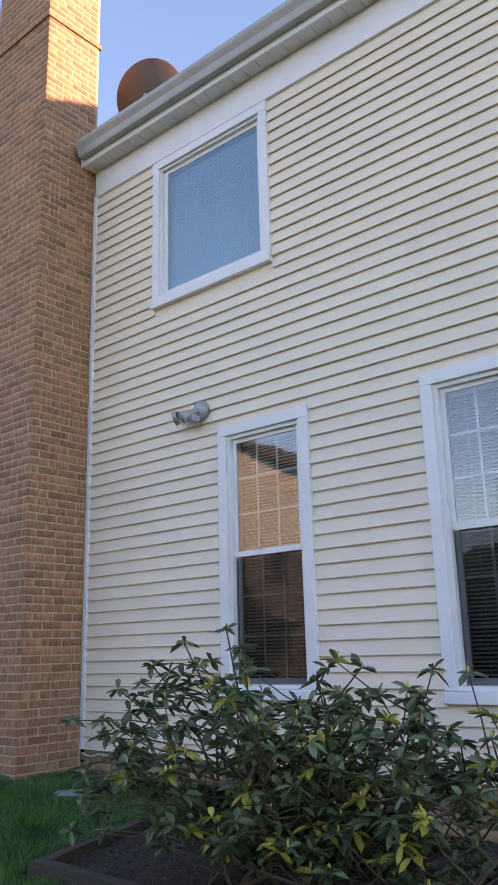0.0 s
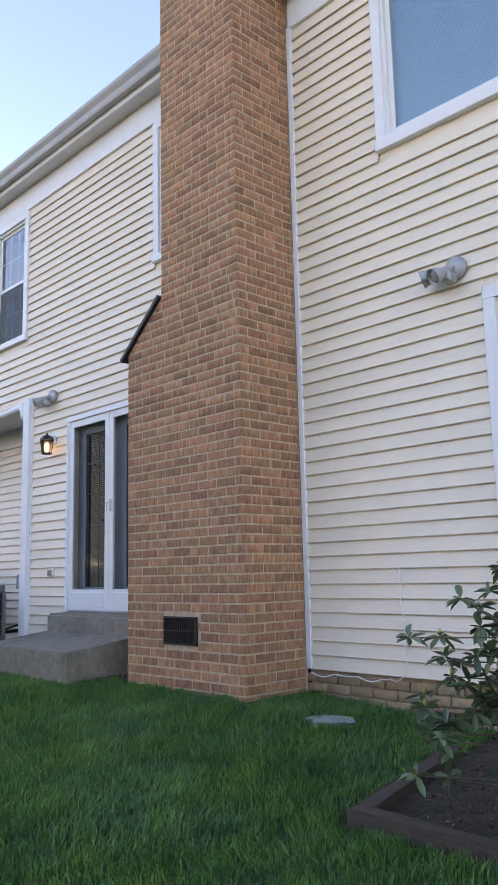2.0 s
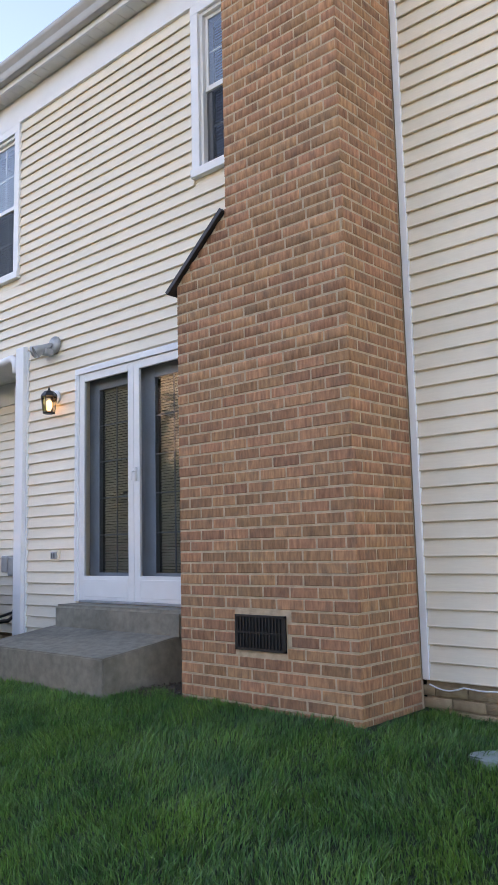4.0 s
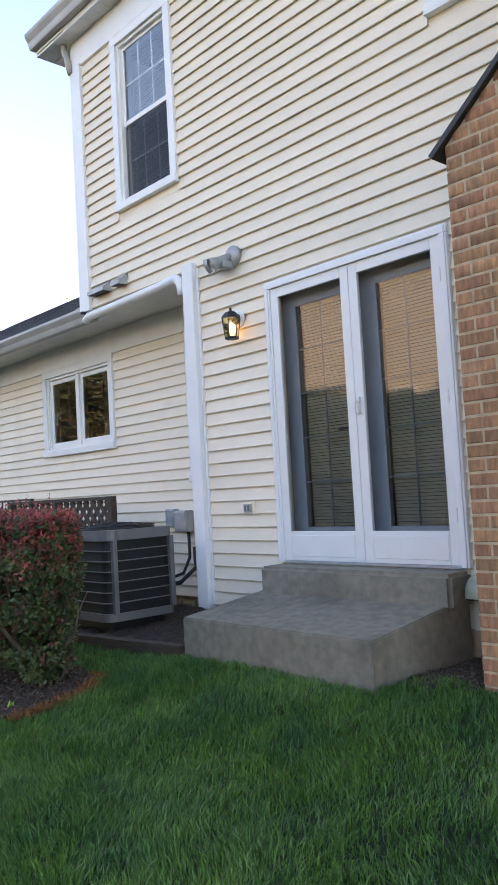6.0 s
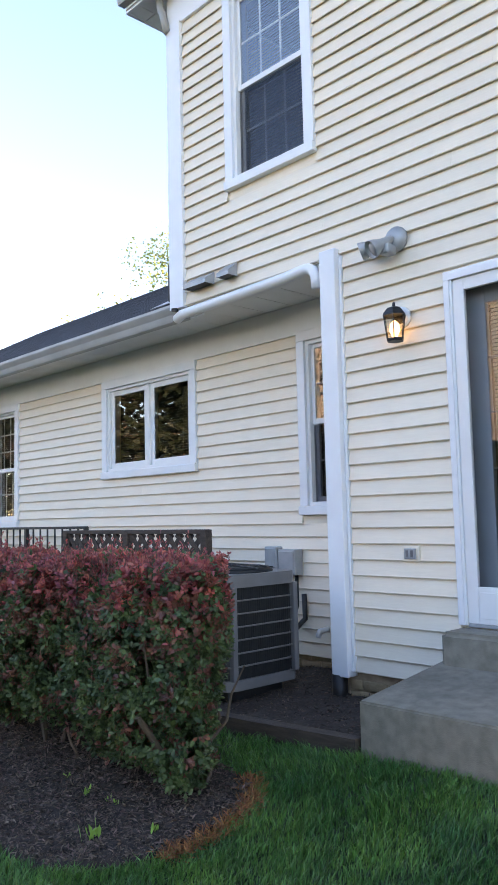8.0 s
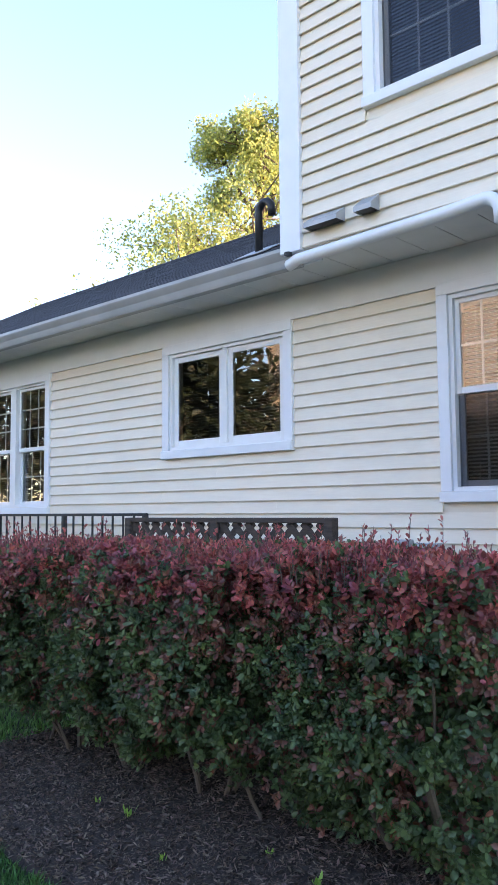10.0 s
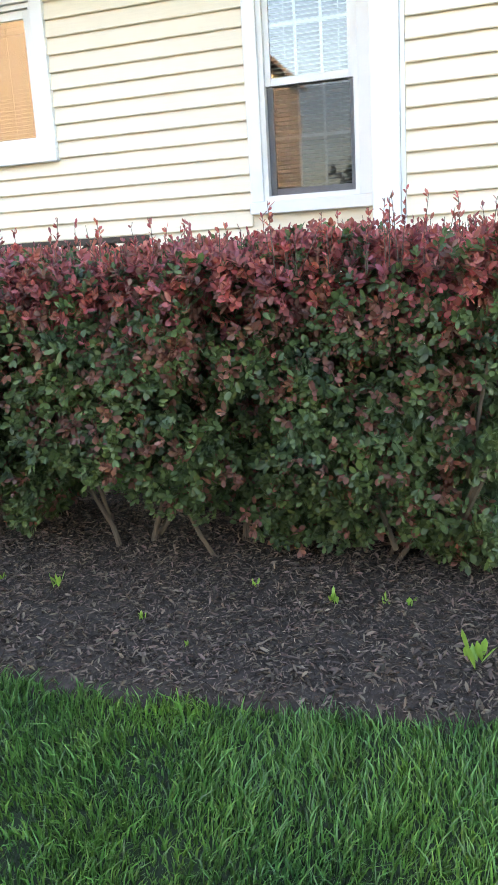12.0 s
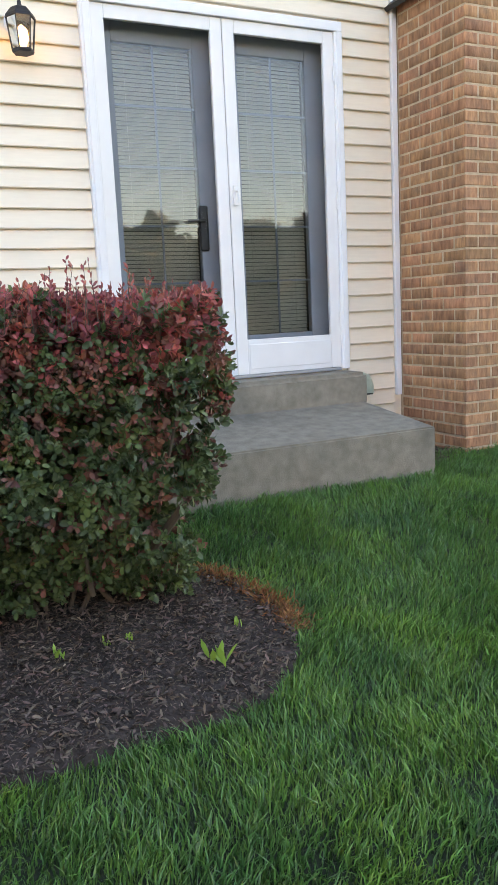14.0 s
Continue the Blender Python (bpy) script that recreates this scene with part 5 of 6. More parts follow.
        z0 = 0.88 - 0.05 * max(0.0, min(1.0, -12.2 - a))
        tip = Vector((a + lean[0], b + lean[1], 0.955 + hh))
        tube(bm, [(a, b, z0), tip], 0.0022, 3, 0.001, cap=False)
        for k in range(int(3 + hh * 90)):
            f = rng.uniform(0.2, 1.0)
            p = Vector((a, b, z0)).lerp(tip, f)
            B.append(p[:])
            D.append((rng.normal() * 0.6, rng.normal() * 0.6, 0.9))
    part("shoot_growth", bm, BARK, t, "thin upright shoots")["kind"] = "stuff"
    B, D = np.array(B), np.array(D)
    k = len(B)
    ob = leaf_mesh("shoot_leaves", B, D, rng.uniform(0.014, 0.028, k), rng.uniform(0.007, 0.012, k), 0.2, HEDGE_R, t, rng, face_up=0.2)
    ob["kind"] = "stuff"
    # trunks
    for tx in (-10.15, -10.45, -10.95, -11.35, -11.9, -12.35, -12.75):
        for j in range(4):
            bm = bmesh.new()
            a = rng.uniform(0, 3.6)
            p = Vector((tx + 0.05 * math.cos(a), 2.86 + 0.07 * math.sin(a), float(land(tx, 2.8)) - 0.02))
            pts = [p]
            d = Vector((math.cos(a) * 0.4, math.sin(a) * 0.25 - 0.05, 0.85))
            for s in range(5):
                p = p + d * 0.15 + Vector((rng.normal() * 0.03, rng.normal() * 0.025, 0))
                pts.append(p)
            tube(bm, pts, rng.uniform(0.008, 0.015), 7, 0.004)
            part("stem", bm, BARK, t)
    # the stubs of two old cut limbs
    for p, q, r in (((-10.14, 2.73, 0.10), (-10.07, 2.55, 0.30), 0.017), ((-10.12, 2.68, 0.25), (-10.06, 2.58, 0.62), 0.006), ((-10.35, 2.75, -0.02), (-10.42, 2.60, 0.30), 0.010)):
        bm = bmesh.new()
        tube(bm, [p, q], r, 8, r * 0.8)
        part("cut_limb", bm, BARK, t, "pale cut limb")


hedge()


# ---- rhododendron ----
def rhododendron():
    t = thing("rhododendron", "rhododendron shrub with leathery leaves, some coloured as sunlit", "shrub")
    rng = np.random.default_rng(33)
    zg = -0.26
    tips = []
    k = 0
    for i in range(30):
        bx = rng.uniform(-3.35, -1.9)
        by = rng.uniform(3.1, 3.5)
        tx = -2.85 + rng.uniform(-0.98, 1.45)
        s = 1 - ((tx + 2.8) / 1.6) ** 2
        ty = 3.12 + rng.uniform(-0.32, 0.4)
        tz = rng.uniform(0.02, 0.42) + max(s, 0) * rng.uniform(0.12, 0.52)
        p0, p3 = Vector((bx, by, zg)), Vector((tx, ty, tz))
        mid = p0.lerp(p3, 0.5) + Vector((rng.normal() * 0.08, rng.normal() * 0.08, -0.05))
        pts = [p0, p0.lerp(mid, 0.5) + Vector((rng.normal() * .03, rng.normal() * .03, 0.02)), mid, mid.lerp(p3, 0.5) + Vector((rng.normal() * .04, rng.normal() * .04, 0.03)), p3]
        bm = bmesh.new()
        tube(bm, pts, 0.011, 6, 0.005)
        part("branch", bm, BARK, t)
        tips.append(p3)
        for j in range(19):
            f = rng.uniform(0.22, 0.95)
            q = pts[min(int(f * 4), 3)].lerp(pts[min(int(f * 4) + 1, 4)], f * 4 % 1)
            e = q + Vector((rng.normal() * 0.20, rng.normal() * 0.16 - 0.05, abs(rng.normal()) * 0.15 + 0.0))
            e.y = min(max(e.y, 2.72), 4.4)
            e.z = max(e.z, rng.uniform(-0.06, 0.10))
            bm = bmesh.new()
            tube(bm, [q, q.lerp(e, 0.55) + Vector((rng.normal() * .02, 0, -0.015)), e], 0.005, 5, 0.003)
            part("twig", bm, BARK, t)
            tips.append(e)
    # a taller leader over the window's foot, and one to the left
    for top in ((-3.10, 3.2, 1.04), (-3.62, 3.15, 0.86), (-3.42, 3.2, 0.98), (-2.42, 3.15, 0.84), (-3.80, 2.95, 0.50), (-3.74, 3.0, 0.74), (-2.9, 3.1, 0.95), (-2.2, 3.1, 0.84)):
        p = Vector(top)
        bm = bmesh.new()
        tube(bm, [(-2.9 + (p.x + 2.9) * 0.3, 3.2, 0.1), p.lerp(Vector((-2.9, 3.2, 0.3)), 0.4) + Vector((0, 0, -0.03)), p], 0.008, 6, 0.004)
        part("branch", bm, BARK, t)
        tips += [p, p + Vector((0.07, 0.03, -0.12)), p + Vector((-0.10, -0.02, -0.16)), p + Vector((0.12, 0.0, -0.22)), p + Vector((-0.04, 0.04, -0.28))]
        if p.x < -3.3:
            for k in range(7):
                e = p + Vector((rng.normal() * 0.10, rng.normal() * 0.08, -rng.uniform(0.05, 0.55)))
                e.z = max(e.z, -0.02)
                bm = bmesh.new()
                tube(bm, [(-3.15, 3.2, e.z - 0.08), e.lerp(Vector((-3.15, 3.2, e.z)), 0.4), e], 0.005, 5, 0.003)
                part("twig", bm, BARK, t)
                tips.append(e)
    T = np.array([p[:] for p in tips])
    per = 9
    ctr = np.repeat(T, per, 0)
    n = len(ctr)
    a = np.tile(np.arange(per) * 2 * math.pi / per, len(T)) + np.repeat(rng.uniform(0, 6.28, len(T)), per) + rng.normal(size=n) * 0.25
    el = rng.normal(0.15, 0.45, n)
    way = np.stack([np.cos(a) * np.cos(el), np.sin(a) * np.cos(el), np.sin(el)], -1)
    L = rng.uniform(0.055, 0.105, n)
    W = L * rng.uniform(0.32, 0.44, n)
    # Whorls picked here carry the sun-patch yellow in their colour.
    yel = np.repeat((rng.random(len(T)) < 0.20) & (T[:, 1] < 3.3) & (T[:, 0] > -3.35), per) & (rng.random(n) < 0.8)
    for nm, k, m, lab in (("leaves", ~yel, RHODO, "dark leathery leaves"), ("yellow_leaves", yel, RHODO_LIT, "leaves coloured yellow as if sunlit")):
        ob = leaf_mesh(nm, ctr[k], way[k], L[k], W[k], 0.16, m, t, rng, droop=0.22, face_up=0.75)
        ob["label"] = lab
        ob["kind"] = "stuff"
    bud = bmesh.new()
    for p in tips[::3]:
        b2 = bmesh.new()
        lathe(b2, [(0.003, 0), (0.009, 0.012), (0.007, 0.028), (0.001, 0.036)], 6, Matrix.Translation(p))
        merge(bud, b2)
    # Buds borrow the sun-yellow leaf colour.
    ob = part("buds", bud, RHODO_LIT, t, "pale green flower buds", True)
    ob["kind"] = "stuff"


rhododendron()


# ---- small weeds in the mulch ----
def weed(x, y, size, n, label, seed):
    rng = np.random.default_rng(seed)
    z = float(land(x, y)) + 0.03
    base = np.tile(np.array([[x, y, z]]), (n, 1)) + rng.normal(size=(n, 3)) * np.array([size, size, 0]) * 0.18
    way = rng.normal(size=(n, 3)) * np.array([0.28, 0.28, 0.2]) + np.array([0, 0, 0.9])
    t = thing("weed", label, "weed", "weeds in the bed")
    for i in range(n):
        leaf_mesh("leaf", base[i:i + 1], way[i:i + 1], rng.uniform(0.5, 1.0, 1) * size, rng.uniform(0.15, 0.26, 1) * size, 0.15, WEED, t, rng, face_up=0.3)


for i, (x, y, s, n) in enumerate(((-10.07, 2.32, 0.10, 8), (-10.52, 2.56, 0.05, 10), (-11.48, 2.50, 0.06, 9), (-10.28, 2.58, 0.045, 7), (-10.36, 2.58, 0.04, 5), (-11.10, 2.36, 0.035, 6), (-9.92, 2.52, 0.045, 8), (-10.80, 2.62, 0.04, 6), (-11.7, 2.5, 0.035, 5), (-10.9, 2.24, 0.03, 5))):
    weed(x, y, s, n, "tall bright green weed sprouting from mulch" if i == 0 else "small bright green weed sprouting from mulch", 50 + i)


# ---- lawn ----
def lawn():
    rng = np.random.default_rng(41)

    def blades(name, x0, x1, y0, y1, per, hgt, wid):
        n = int((x1 - x0) * (y1 - y0) * per)
        x, y = rng.uniform(x0, x1, n), rng.uniform(y0, y1, n)
        out = inside(HEDGE_BED, x, y) | inside(SHRUB_BED, x, y) | inside(AC_BED, x, y)
        out |= (x > -9.76) & (x < -8.02) & (y > 3.79) | (x > -8.2) & (x < CH_X1 + 0.07) & (y > 3.985 - 0.03 * np.sin(x * 9)) | (y > 4.60)
        out |= (x > -4.34) & (y > 2.81) & (y < 2.95)
        tuft = np.clip(0.5 + 0.5 * wobble(x * 2.3, y * 2.3, x + y, 2.0, 4.0) + 0.35 * wobble(x * 7, y * 7, x - y, 2.0, 8.0), 0, 1.2)
        out |= rng.random(n) > 0.55 + 0.5 * tuft
        x, y, tuft = x[~out], y[~out], tuft[~out]
        n = len(x)
        h = rng.uniform(0.55, 1.1, n) * hgt * (0.7 + 0.5 * tuft)
        w = rng.uniform(0.6, 1.2, n) * wid
        a = rng.uniform(0, 2 * math.pi, n)
        comb = 1.2 * wobble(x, y, y, 0.9, 6.0)
        lean = rng.normal(size=(n, 2)) * 0.36 + np.stack([np.cos(comb * 3), np.sin(comb * 3)], -1) * 0.22
        base = np.stack([x, y, land(x, y) - 0.005], -1)
        s = np.stack([np.cos(a), np.sin(a), np.zeros(n)], -1) * w[:, None] / 2
        m1 = base + np.concatenate([lean * 0.28, np.full((n, 1), 0.55)], 1) * h[:, None]
        tp = base + np.concatenate([lean * 1.0, np.full((n, 1), 0.92)], 1) * h[:, None]
        V = np.stack([base - s, base + s, m1 + s * 0.85, m1 - s * 0.85, tp], 1).reshape(-1, 3)
        i = np.arange(n)[:, None] * 5
        F = np.concatenate([i + np.array([0, 1, 2]), i + np.array([0, 2, 3]), i + np.array([3, 2, 4])], 0)
        me = bpy.data.meshes.new(name)
        me.vertices.add(len(V))
        me.vertices.foreach_set("co", V.astype(np.float32).ravel())
        me.loops.add(F.size)
        me.loops.foreach_set("vertex_index", F.astype(np.int32).ravel())
        me.polygons.add(len(F))
        me.polygons.foreach_set("loop_start", np.arange(0, F.size, 3, dtype=np.int32))
        me.polygons.foreach_set("loop_total", np.full(len(F), 3, dtype=np.int32))
        me.update(calc_edges=True)
        me.materials.append(GRASS)
        tagged(new(name, me), "thick green unmown lawn grass", "grass", kind="stuff")

    blades("lawn_grass", -12.9, -6.0, 0.55, 4.6, 10500, 0.064, 0.0052)
    blades("lawn_grass", -12.9, -7.0, 0.55, 2.4, 9500, 0.046, 0.0046)
    blades("lawn_grass", -10.3, -7.5, 2.4, 3.9, 6000, 0.046, 0.0046)
    blades("lawn_grass", -6.0, -3.2, 1.3, 4.6, 9500, 0.068, 0.0054)
    blades("lawn_grass", -3.2, 0.0, 1.6, 3.0, 2500, 0.08, 0.0065)
    blades("lawn_grass", -17.5, -12.9, 1.4, 4.4, 3500, 0.08, 0.0065)
    blades("lawn_grass", -30.0, -17.5, 1.5, 4.6, 700, 0.10, 0.010)
    blades("lawn_grass", -17.5, 5.0, -3.5, 0.55, 700, 0.085, 0.012)
    blades("lawn_grass", -6.0, -3.2, 0.55, 1.3, 3000, 0.08, 0.009)
    blades("lawn_grass", -3.2, 5.0, 0.55, 1.6, 1500, 0.085, 0.010)
    blades("lawn_grass", 0.0, 5.0, 1.6, 2.8, 1000, 0.085, 0.010)
    blades("lawn_grass", -17.5, -12.9, 0.55, 1.4, 1800, 0.085, 0.010)


lawn()


# ---- trees ----
def tree(name, x, y, h, spread, leaf_mat, n_leaf, leaf, label, seed, first=0.28, gaps=0.5):
    t = thing(name, label, "tree")
    rng = np.random.default_rng(seed)
    z0 = float(land(x, y)) - 0.1
    bm = bmesh.new()
    trunk = [Vector((x + rng.normal() * 0.01 * h * k / 6, y + rng.normal() * 0.01 * h * k / 6, z0 + h * 0.8 * k / 6)) for k in range(7)]
    tube(bm, trunk, h * 0.018, 9, h * 0.005)
    part("trunk", bm, BARK, t)
    ends = []
    for i in range(44):
        f = rng.uniform(first, 0.98)
        p = trunk[int(f * 5.99)].lerp(trunk[int(f * 5.99) + 1], f * 5.99 % 1)
        a = i * 2.4 + rng.normal() * 0.3
        R = spread * (1.0 - 0.65 * abs(f - 0.35) / 0.65) * rng.uniform(0.7, 1.1)
        q = p + Vector((math.cos(a) * R, math.sin(a) * R, h * rng.uniform(0.08, 0.22)))
        m = p.lerp(q, 0.5) + Vector((0, 0, -0.02 * h))
        bm = bmesh.new()
        tube(bm, [p, m, q], h * 0.006, 6, h * 0.0015)
        for j in range(9):
            g = rng.uniform(0.35, 1.0)
            u = m.lerp(q, g)
            e = u + Vector((rng.normal(), rng.normal(), rng.normal() * 0.6 + 0.4)) * R * 0.28
            tube(bm, [u, e], h * 0.0022, 4, h * 0.0008)
            ends.append((e, R))
        ends.append((q, R))
        part("limb", bm, BARK, t)
    E = np.array([e[0][:] for e in ends])
    S = np.array([e[1] for e in ends]) * 0.17
    k = rng.integers(0, len(E), n_leaf)
    base = E[k] + np.clip(rng.normal(size=(n_leaf, 3)), -1.5, 1.5) * S[k][:, None] * np.array([1, 1, 0.75])
    L = rng.uniform(0.7, 1.3, n_leaf) * leaf
    ob = leaf_mesh("crown", base, rng.normal(size=(n_leaf, 3)), L, L * 0.6, 0.15, leaf_mat, t, rng, face_up=0.3)
    ob["kind"] = "stuff"
    return t


tree("tree", -41.4, 36.0, 26.2, 8.4, TREE_Y, 95000, 0.20, "tall airy tree in yellow-green spring leaf", 61)
tree("tree", -23.0, 27.0, 17.0, 4.5, TREE_Y, 36000, 0.14, "tall airy tree in yellow-green spring leaf", 62)
tree("tree", -68.0, 40.0, 20.5, 6.5, TREE_Y, 20000, 0.22, "distant tree in pale green spring leaf", 63)
# trees added across the lawn to darken what the window panes reflect
for i, (x, y, h, s) in enumerate(((-34.5, -15, 12.5, 3.6), (-39, -17, 12, 4.0), (-45, -16, 13, 4.5), (-29.5, -12.5, 4.6, 2.3), (-25.5, -12.0, 4.9, 2.6), (-21.0, -12.5, 4.4, 2.4), (-13.5, -17.2, 4.4, 2.8), (-11, -17, 4.5, 2.8), (-8, -17.5, 4.6, 2.8), (-5, -17, 4.5, 2.8), (-2, -17.5, 4.6, 2.8), (1, -17, 4.5, 2.8), (4, -17.5, 4.6, 2.8), (7.5, -17, 4.6, 2.8), (-52, -15, 12, 5), (-62, -14, 13, 6), (-74, -12, 13, 6))):
    tree("tree", x, y, h, s, TREE_G, 6500, 0.36, "dark leafy tree added across the lawn for reflections", 70 + i, first=0.08)


# ---- the house across the lawn, seen in the window panes ----
def opposite_house(x0, x1, y, depth, eave0, xm, ridge, eave1, label):
    """Its long wall faces this house; the roofline climbs from eave0 to a peak and falls to eave1."""
    t = thing("house", label, "house")
    prof = [(x0, -0.7), (x1, -0.7), (x1, eave1), (xm, ridge), (x0, eave0)]
    bm = bmesh.new()
    f = [bm.verts.new((x, y, z)) for x, z in prof]
    b = [bm.verts.new((x, y - depth, z)) for x, z in prof]
    bm.faces.new(f)
    bm.faces.new(b[::-1])
    for k in range(5):
        n = (k + 1) % 5
        bm.faces.new((f[k], b[k], b[n], f[n]))
    part("wall", bm, TAN_FAR, t)
    for (xa, za), (xb, zb) in (((x0 - 0.4, eave0), (xm, ridge)), ((xm, ridge), (x1 + 0.4, eave1 - 0.17))):
        bm = bmesh.new()
        q = [[bm.verts.new((x, yy, z + dz)) for x, z in ((xa, za), (xb, zb)) for dz in (0.02, 0.18)] for yy in (y + 0.3, y - depth - 0.3)]
        for k in ((0, 1, 3, 2),):
            bm.faces.new([q[0][v] for v in k])
            bm.faces.new([q[1][v] for v in k[::-1]])
        for a, c in ((0, 1), (1, 3), (3, 2), (2, 0)):
            bm.faces.new((q[0][a], q[0][c], q[1][c], q[1][a]))
        part("roof_slope", bm, ROOF_FAR, t, "brown shingled roof slope")
    for zz in (0.9, 3.6):
        for g in (0.12, 0.38, 0.62, 0.86):
            xc = x0 + (x1 - x0) * g
            bm = bmesh.new()
            box(bm, xc - 0.5, xc + 0.5, y, y + 0.05, zz, zz + 1.4)
            w = part("window", bm, TRIM, t)
            bm = bmesh.new()
            box(bm, xc - 0.42, xc + 0.42, y + 0.05, y + 0.056, zz + 0.08, zz + 1.32)
            part("pane", bm, AC_DARK, w)


opposite_house(-33.5, -18.9, -17.0, 9.0, 9.6, -24.2, 10.6, 7.9, "sunlit tan sided house across the lawn")


# ---- clapboards: every course a board, cut at the openings ----
def board_mesh():
    """One metre of clapboard, its lower edge proud."""
    bm = bmesh.new()
    prof = [(0.0, COURSE), (-0.002, COURSE), (-0.0205, 0.010), (-0.0230, 0.002), (-0.0195, -0.004), (-0.0165, 0.009), (0.0, 0.010)]
    a = [bm.verts.new((0, y, z)) for y, z in prof]
    b = [bm.verts.new((1, y, z)) for y, z in prof]
    for i in range(len(prof) - 1):
        bm.faces.new((a[i], b[i], b[i + 1], a[i + 1]))
    bm.faces.new(a)
    bm.faces.new(b[::-1])
    return mesh_of("board", bm, SIDING)


BOARD = board_mesh()


def clad(wall, x0, x1, z0, z1, y, blocks, rnd, first=FIRST):
    """blocks: trims (x0, x1, z0, z1) that interrupt the boards."""
    k = 0
    while True:
        z = first + k * COURSE
        k += 1
        if z < z0 - 0.001:
            continue
        if z + COURSE * 0.4 > z1:
            break
        spans = [(x0, x1)]
        for b in blocks:
            if b[2] < z + COURSE * 0.75 and b[3] > z + COURSE * 0.25:
                spans = [s for p, q in spans for s in ((p, min(q, b[0])), (max(p, b[1]), q)) if s[1] - s[0] > 0.02]
        for p, q in spans:
            cut = [p]
            if q - p > 3.2:
                cut.append(p + (q - p) * rnd.uniform(0.3, 0.7))
            cut.append(q)
            for a, b in zip(cut, cut[1:]):
                ob = new("board", BOARD)
                ob.parent = wall
                ob.location = (a, y, z)
                ob.rotation_euler = (rnd.uniform(-0.006, 0.006), 0, 0)
                ob.scale = (b - a - 0.001, 1, min(1.0, (z1 - z) / COURSE))


MAIN_TRIM = [(-5.24, -3.825, 4.02, 5.555), (-4.445, -3.53, 0.585, 2.722), (-2.585, -1.67, 0.585, 2.722), (-11.70, -10.735, 3.825, 5.560), (-8.085, -7.11, 4.01, 5.560), (-9.708, -8.045, 0.50, 2.662), (CH_X0 - 0.06, CH_X1 + 0.053, -1, 2.86), (CH_UP, CH_X1 + 0.053, 2.8, 9), (-9.70, -8.05, 0.2, 0.503)]
WING_TRIM = [(-11.565, -10.79, 1.188, 2.722), (-14.53, -12.905, 1.630, 2.712), (-18.05, -16.48, 1.12, 2.715)]
_r = random.Random(12)
clad(wall_lower, -10.525, 0.2, FIRST, 3.0, WALL_Y, MAIN_TRIM, _r)
clad(wall_upper, -12.26, 0.2, 2.98, 5.575, WALL_Y, MAIN_TRIM, _r)
clad(wall_wing, -19.5, -10.72, 0.05, 2.72, WING_Y, WING_TRIM, _r, 0.0575)


# ---- bricks ----
def brick_mesh(name, lx, ly, lz, material):
    """A brick with worn outer edges, its back at y = 0."""
    bm = bmesh.new()
    box(bm, 0, lx, -ly, 0, 0, lz)
    e = [x for x in bm.edges if min(v.co.y for v in x.verts) < -ly + 1e-5]
    bmesh.ops.bevel(bm, geom=e, offset=0.004, segments=1, affect='EDGES')
    return mesh_of(name, bm, material)


BL, BH, BJ = 0.2030, 0.0610, 0.0115      # brick length, height, joint
PITCH, RISE = BL + BJ, BH + BJ
FULL = brick_mesh("brick", BL, 0.03, BH, BRICK)
VENT = (-7.106, -6.677, 0.32, 0.554)


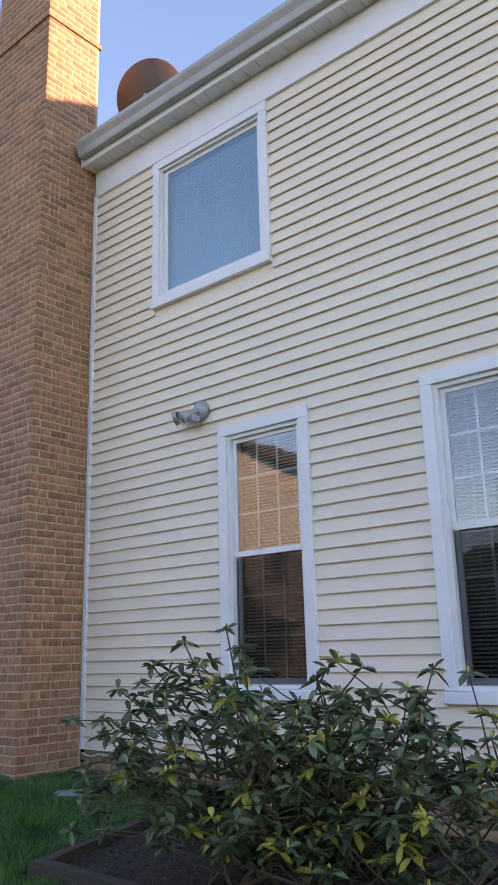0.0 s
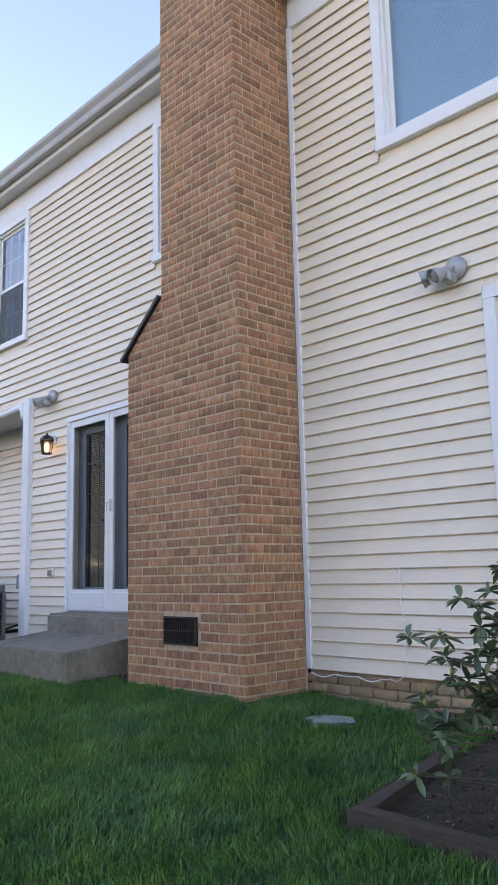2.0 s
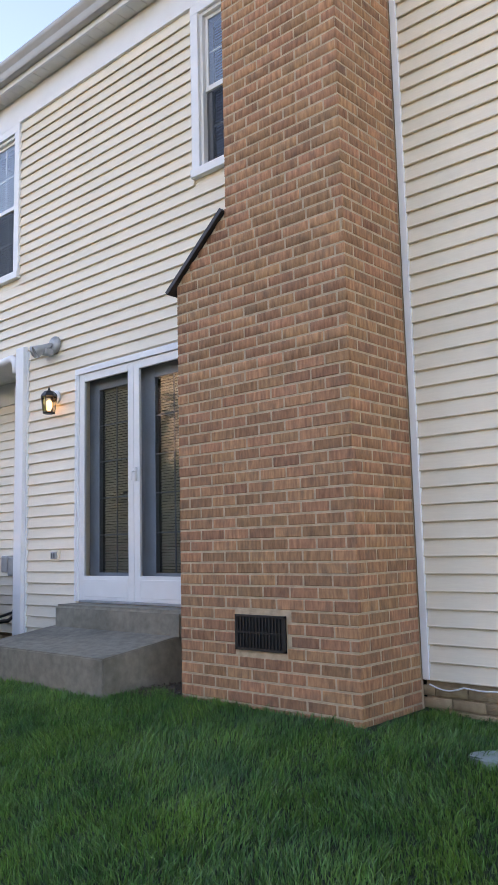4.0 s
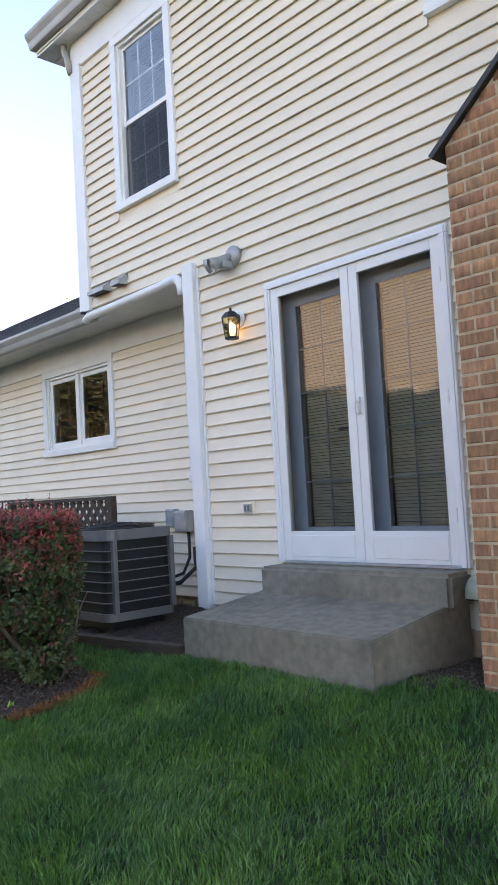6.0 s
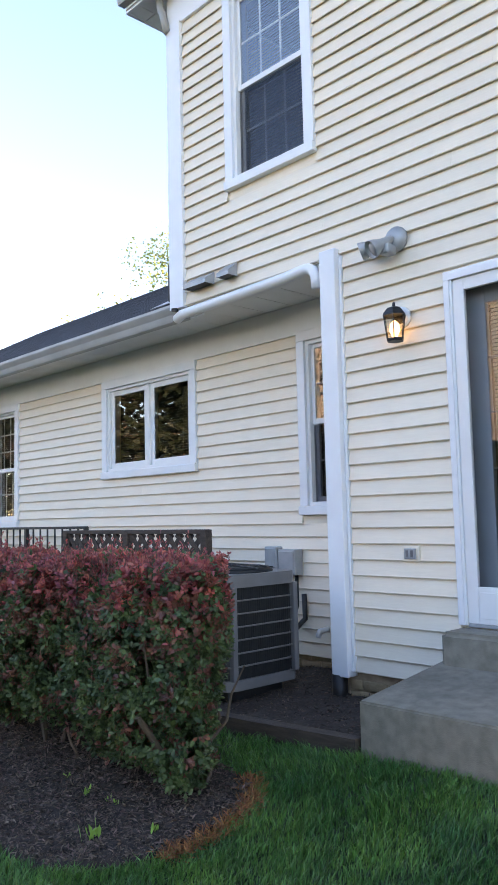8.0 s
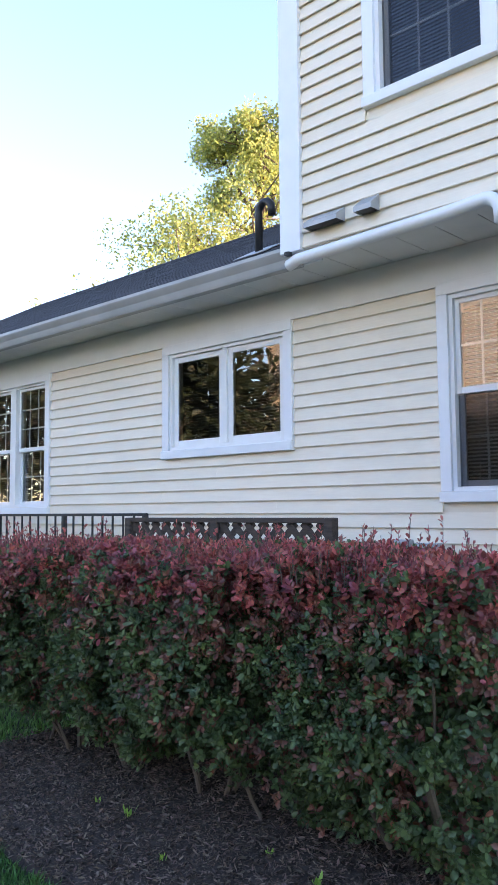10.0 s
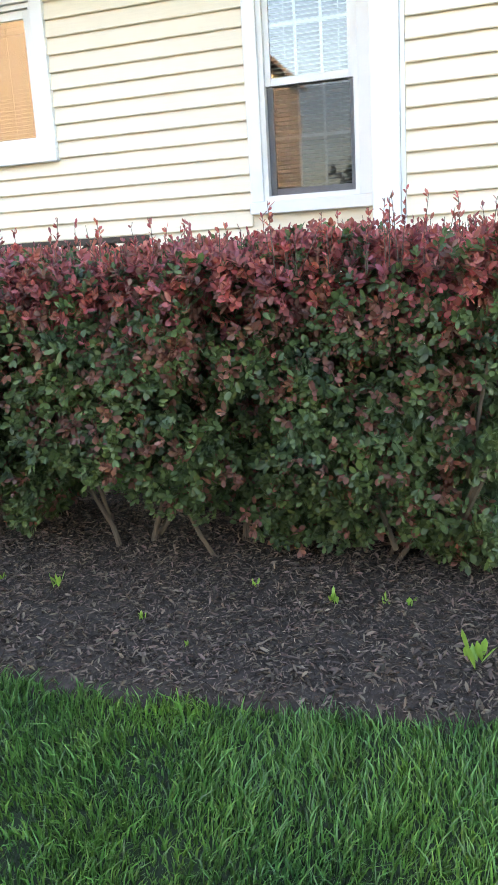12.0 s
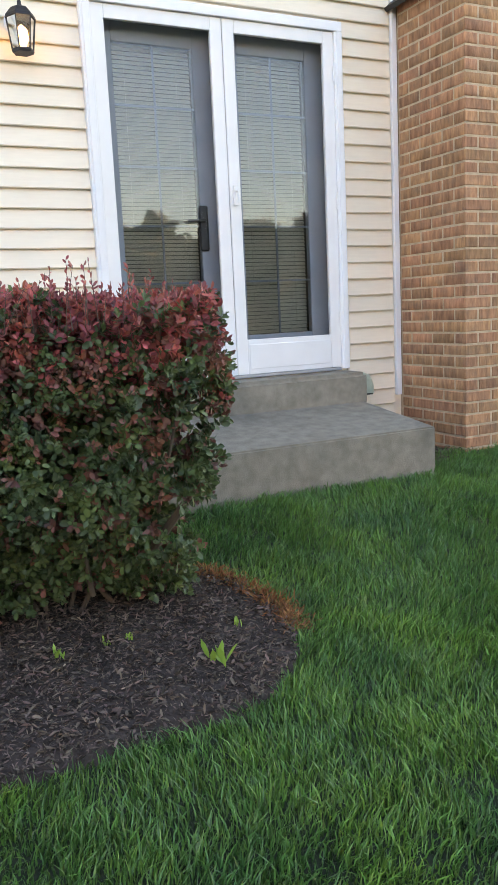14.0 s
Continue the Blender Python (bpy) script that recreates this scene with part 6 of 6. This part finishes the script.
def lay(parent, origin, along, x_end_of, z0, z1, single_below, seed, rest_name, material_joined, skip=None, label=""):
    """Running bond on one face. Bricks below single_below are objects; the rest are joined."""
    rnd = random.Random(seed)
    rest = []
    k = 0
    z = z0
    turn = math.degrees(math.atan2(along.y, along.x))
    while z + BH < z1:
        s0, s1 = x_end_of(z + BH / 2)
        x = s0 - (PITCH / 2 if k % 2 else 0.0)
        while x < s1 - 0.02:
            a, b = max(x, s0), min(x + BL, s1)
            for a, b in (skip(a, b, z) if skip else ((a, b),)):
                if b - a < 0.03:
                    continue
                p = origin + along * a + Vector((0, 0, z))
                p += Vector((-along.y, along.x, 0)) * -rnd.uniform(-0.0016, 0.0016)
                if z < single_below:
                    ob = new("brick", FULL)
                    ob.parent = parent
                    ob.location = p
                    ob.rotation_euler = (0, 0, radians(turn))
                    ob.scale = ((b - a) / BL, 1, 1)
                else:
                    rest.append((p, (b - a)))
            x += PITCH
        k += 1
        z += RISE
    if rest:
        n = Vector((along.y, -along.x, 0))
        V, F = [], []
        for p, l in rest:
            c = len(V)
            e = 0.004
            for d, q in ((0.020, 0.0), (0.030 - e, 0.0), (0.030, e)):
                for u, w in ((q, q), (l - q, q), (l - q, BH - q), (q, BH - q)):
                    V.append((p + along * u + Vector((0, 0, w)) + n * d)[:])
            for r in (0, 4):
                for i in range(4):
                    F.append((c + r + i, c + r + (i + 1) % 4, c + r + 4 + (i + 1) % 4, c + r + 4 + i))
            F.append((c + 8, c + 9, c + 10, c + 11))
        ob = raw_mesh(rest_name, np.array(V), np.array(F), material_joined, parent)
        ob["kind"] = "stuff"
        if label:
            ob["label"] = label


D = 0.030
Zb = -0.14
lay(chimney, Vector((0, CH_Y0 + D, 0)), Vector((1, 0, 0)), lambda z: (chimney_outline(z), CH_X1), Zb, CH_TOP - 0.1, 2.05, 1, "upper_brickwork", BRICK_J, skip=lambda a, b, z: ((a, min(b, VENT[0])), (max(a, VENT[1]), b)) if VENT[2] < z + BH / 2 < VENT[3] else ((a, b),), label="joined tan brickwork of the upper stack")
lay(chimney, Vector((CH_X1 - D, CH_Y0 + 0.003, 0)), Vector((0, 1, 0)), lambda z: (0.0, CH_YB - CH_Y0 - 0.03), Zb, CH_TOP - 0.1, 0.9, 2, "side_brickwork", BRICK_J, label="joined tan brickwork of the chimney's side")
# the left cheek beside the door
lay(chimney, Vector((CH_X0 + D, CH_YB - 0.03, 0)), Vector((0, -1, 0)), lambda z: (0.0, CH_YB - CH_Y0 - 0.033), Zb, SH_Z0, 0.3, 3, "cheek_brickwork", BRICK_J, label="joined tan brickwork beside the door")

foundation = solid("foundation", [(CH_X1, 3.0, WALL_Y + 0.03, WALL_Y + 0.2, -0.6, 0.14), (-10.68, CH_X0, WALL_Y + 0.03, WALL_Y + 0.2, -0.6, 0.14), (-22.0, -10.68, WING_Y + 0.03, WING_Y + 0.2, -0.6, 0.14)], MORTAR, "tan brick foundation below the siding", "wall", "structure")
lay(foundation, Vector((0, WALL_Y + 0.028 + D - 0.02, 0)), Vector((1, 0, 0)), lambda z: (CH_X1 - 0.03, 0.0), -0.32, 0.135, -9, 4, "foundation_bricks", BRICK_F, label="tan foundation bricks")
lay(foundation, Vector((0, WALL_Y + 0.028 + D - 0.02, 0)), Vector((1, 0, 0)), lambda z: (-10.6, -9.7), -0.2, 0.135, -9, 5, "foundation_bricks", BRICK_F)
lay(foundation, Vector((0, WING_Y + 0.028 + D - 0.02, 0)), Vector((1, 0, 0)), lambda z: (-14.0, -10.7), -0.2, 0.135, -9, 6, "foundation_bricks", BRICK_F)
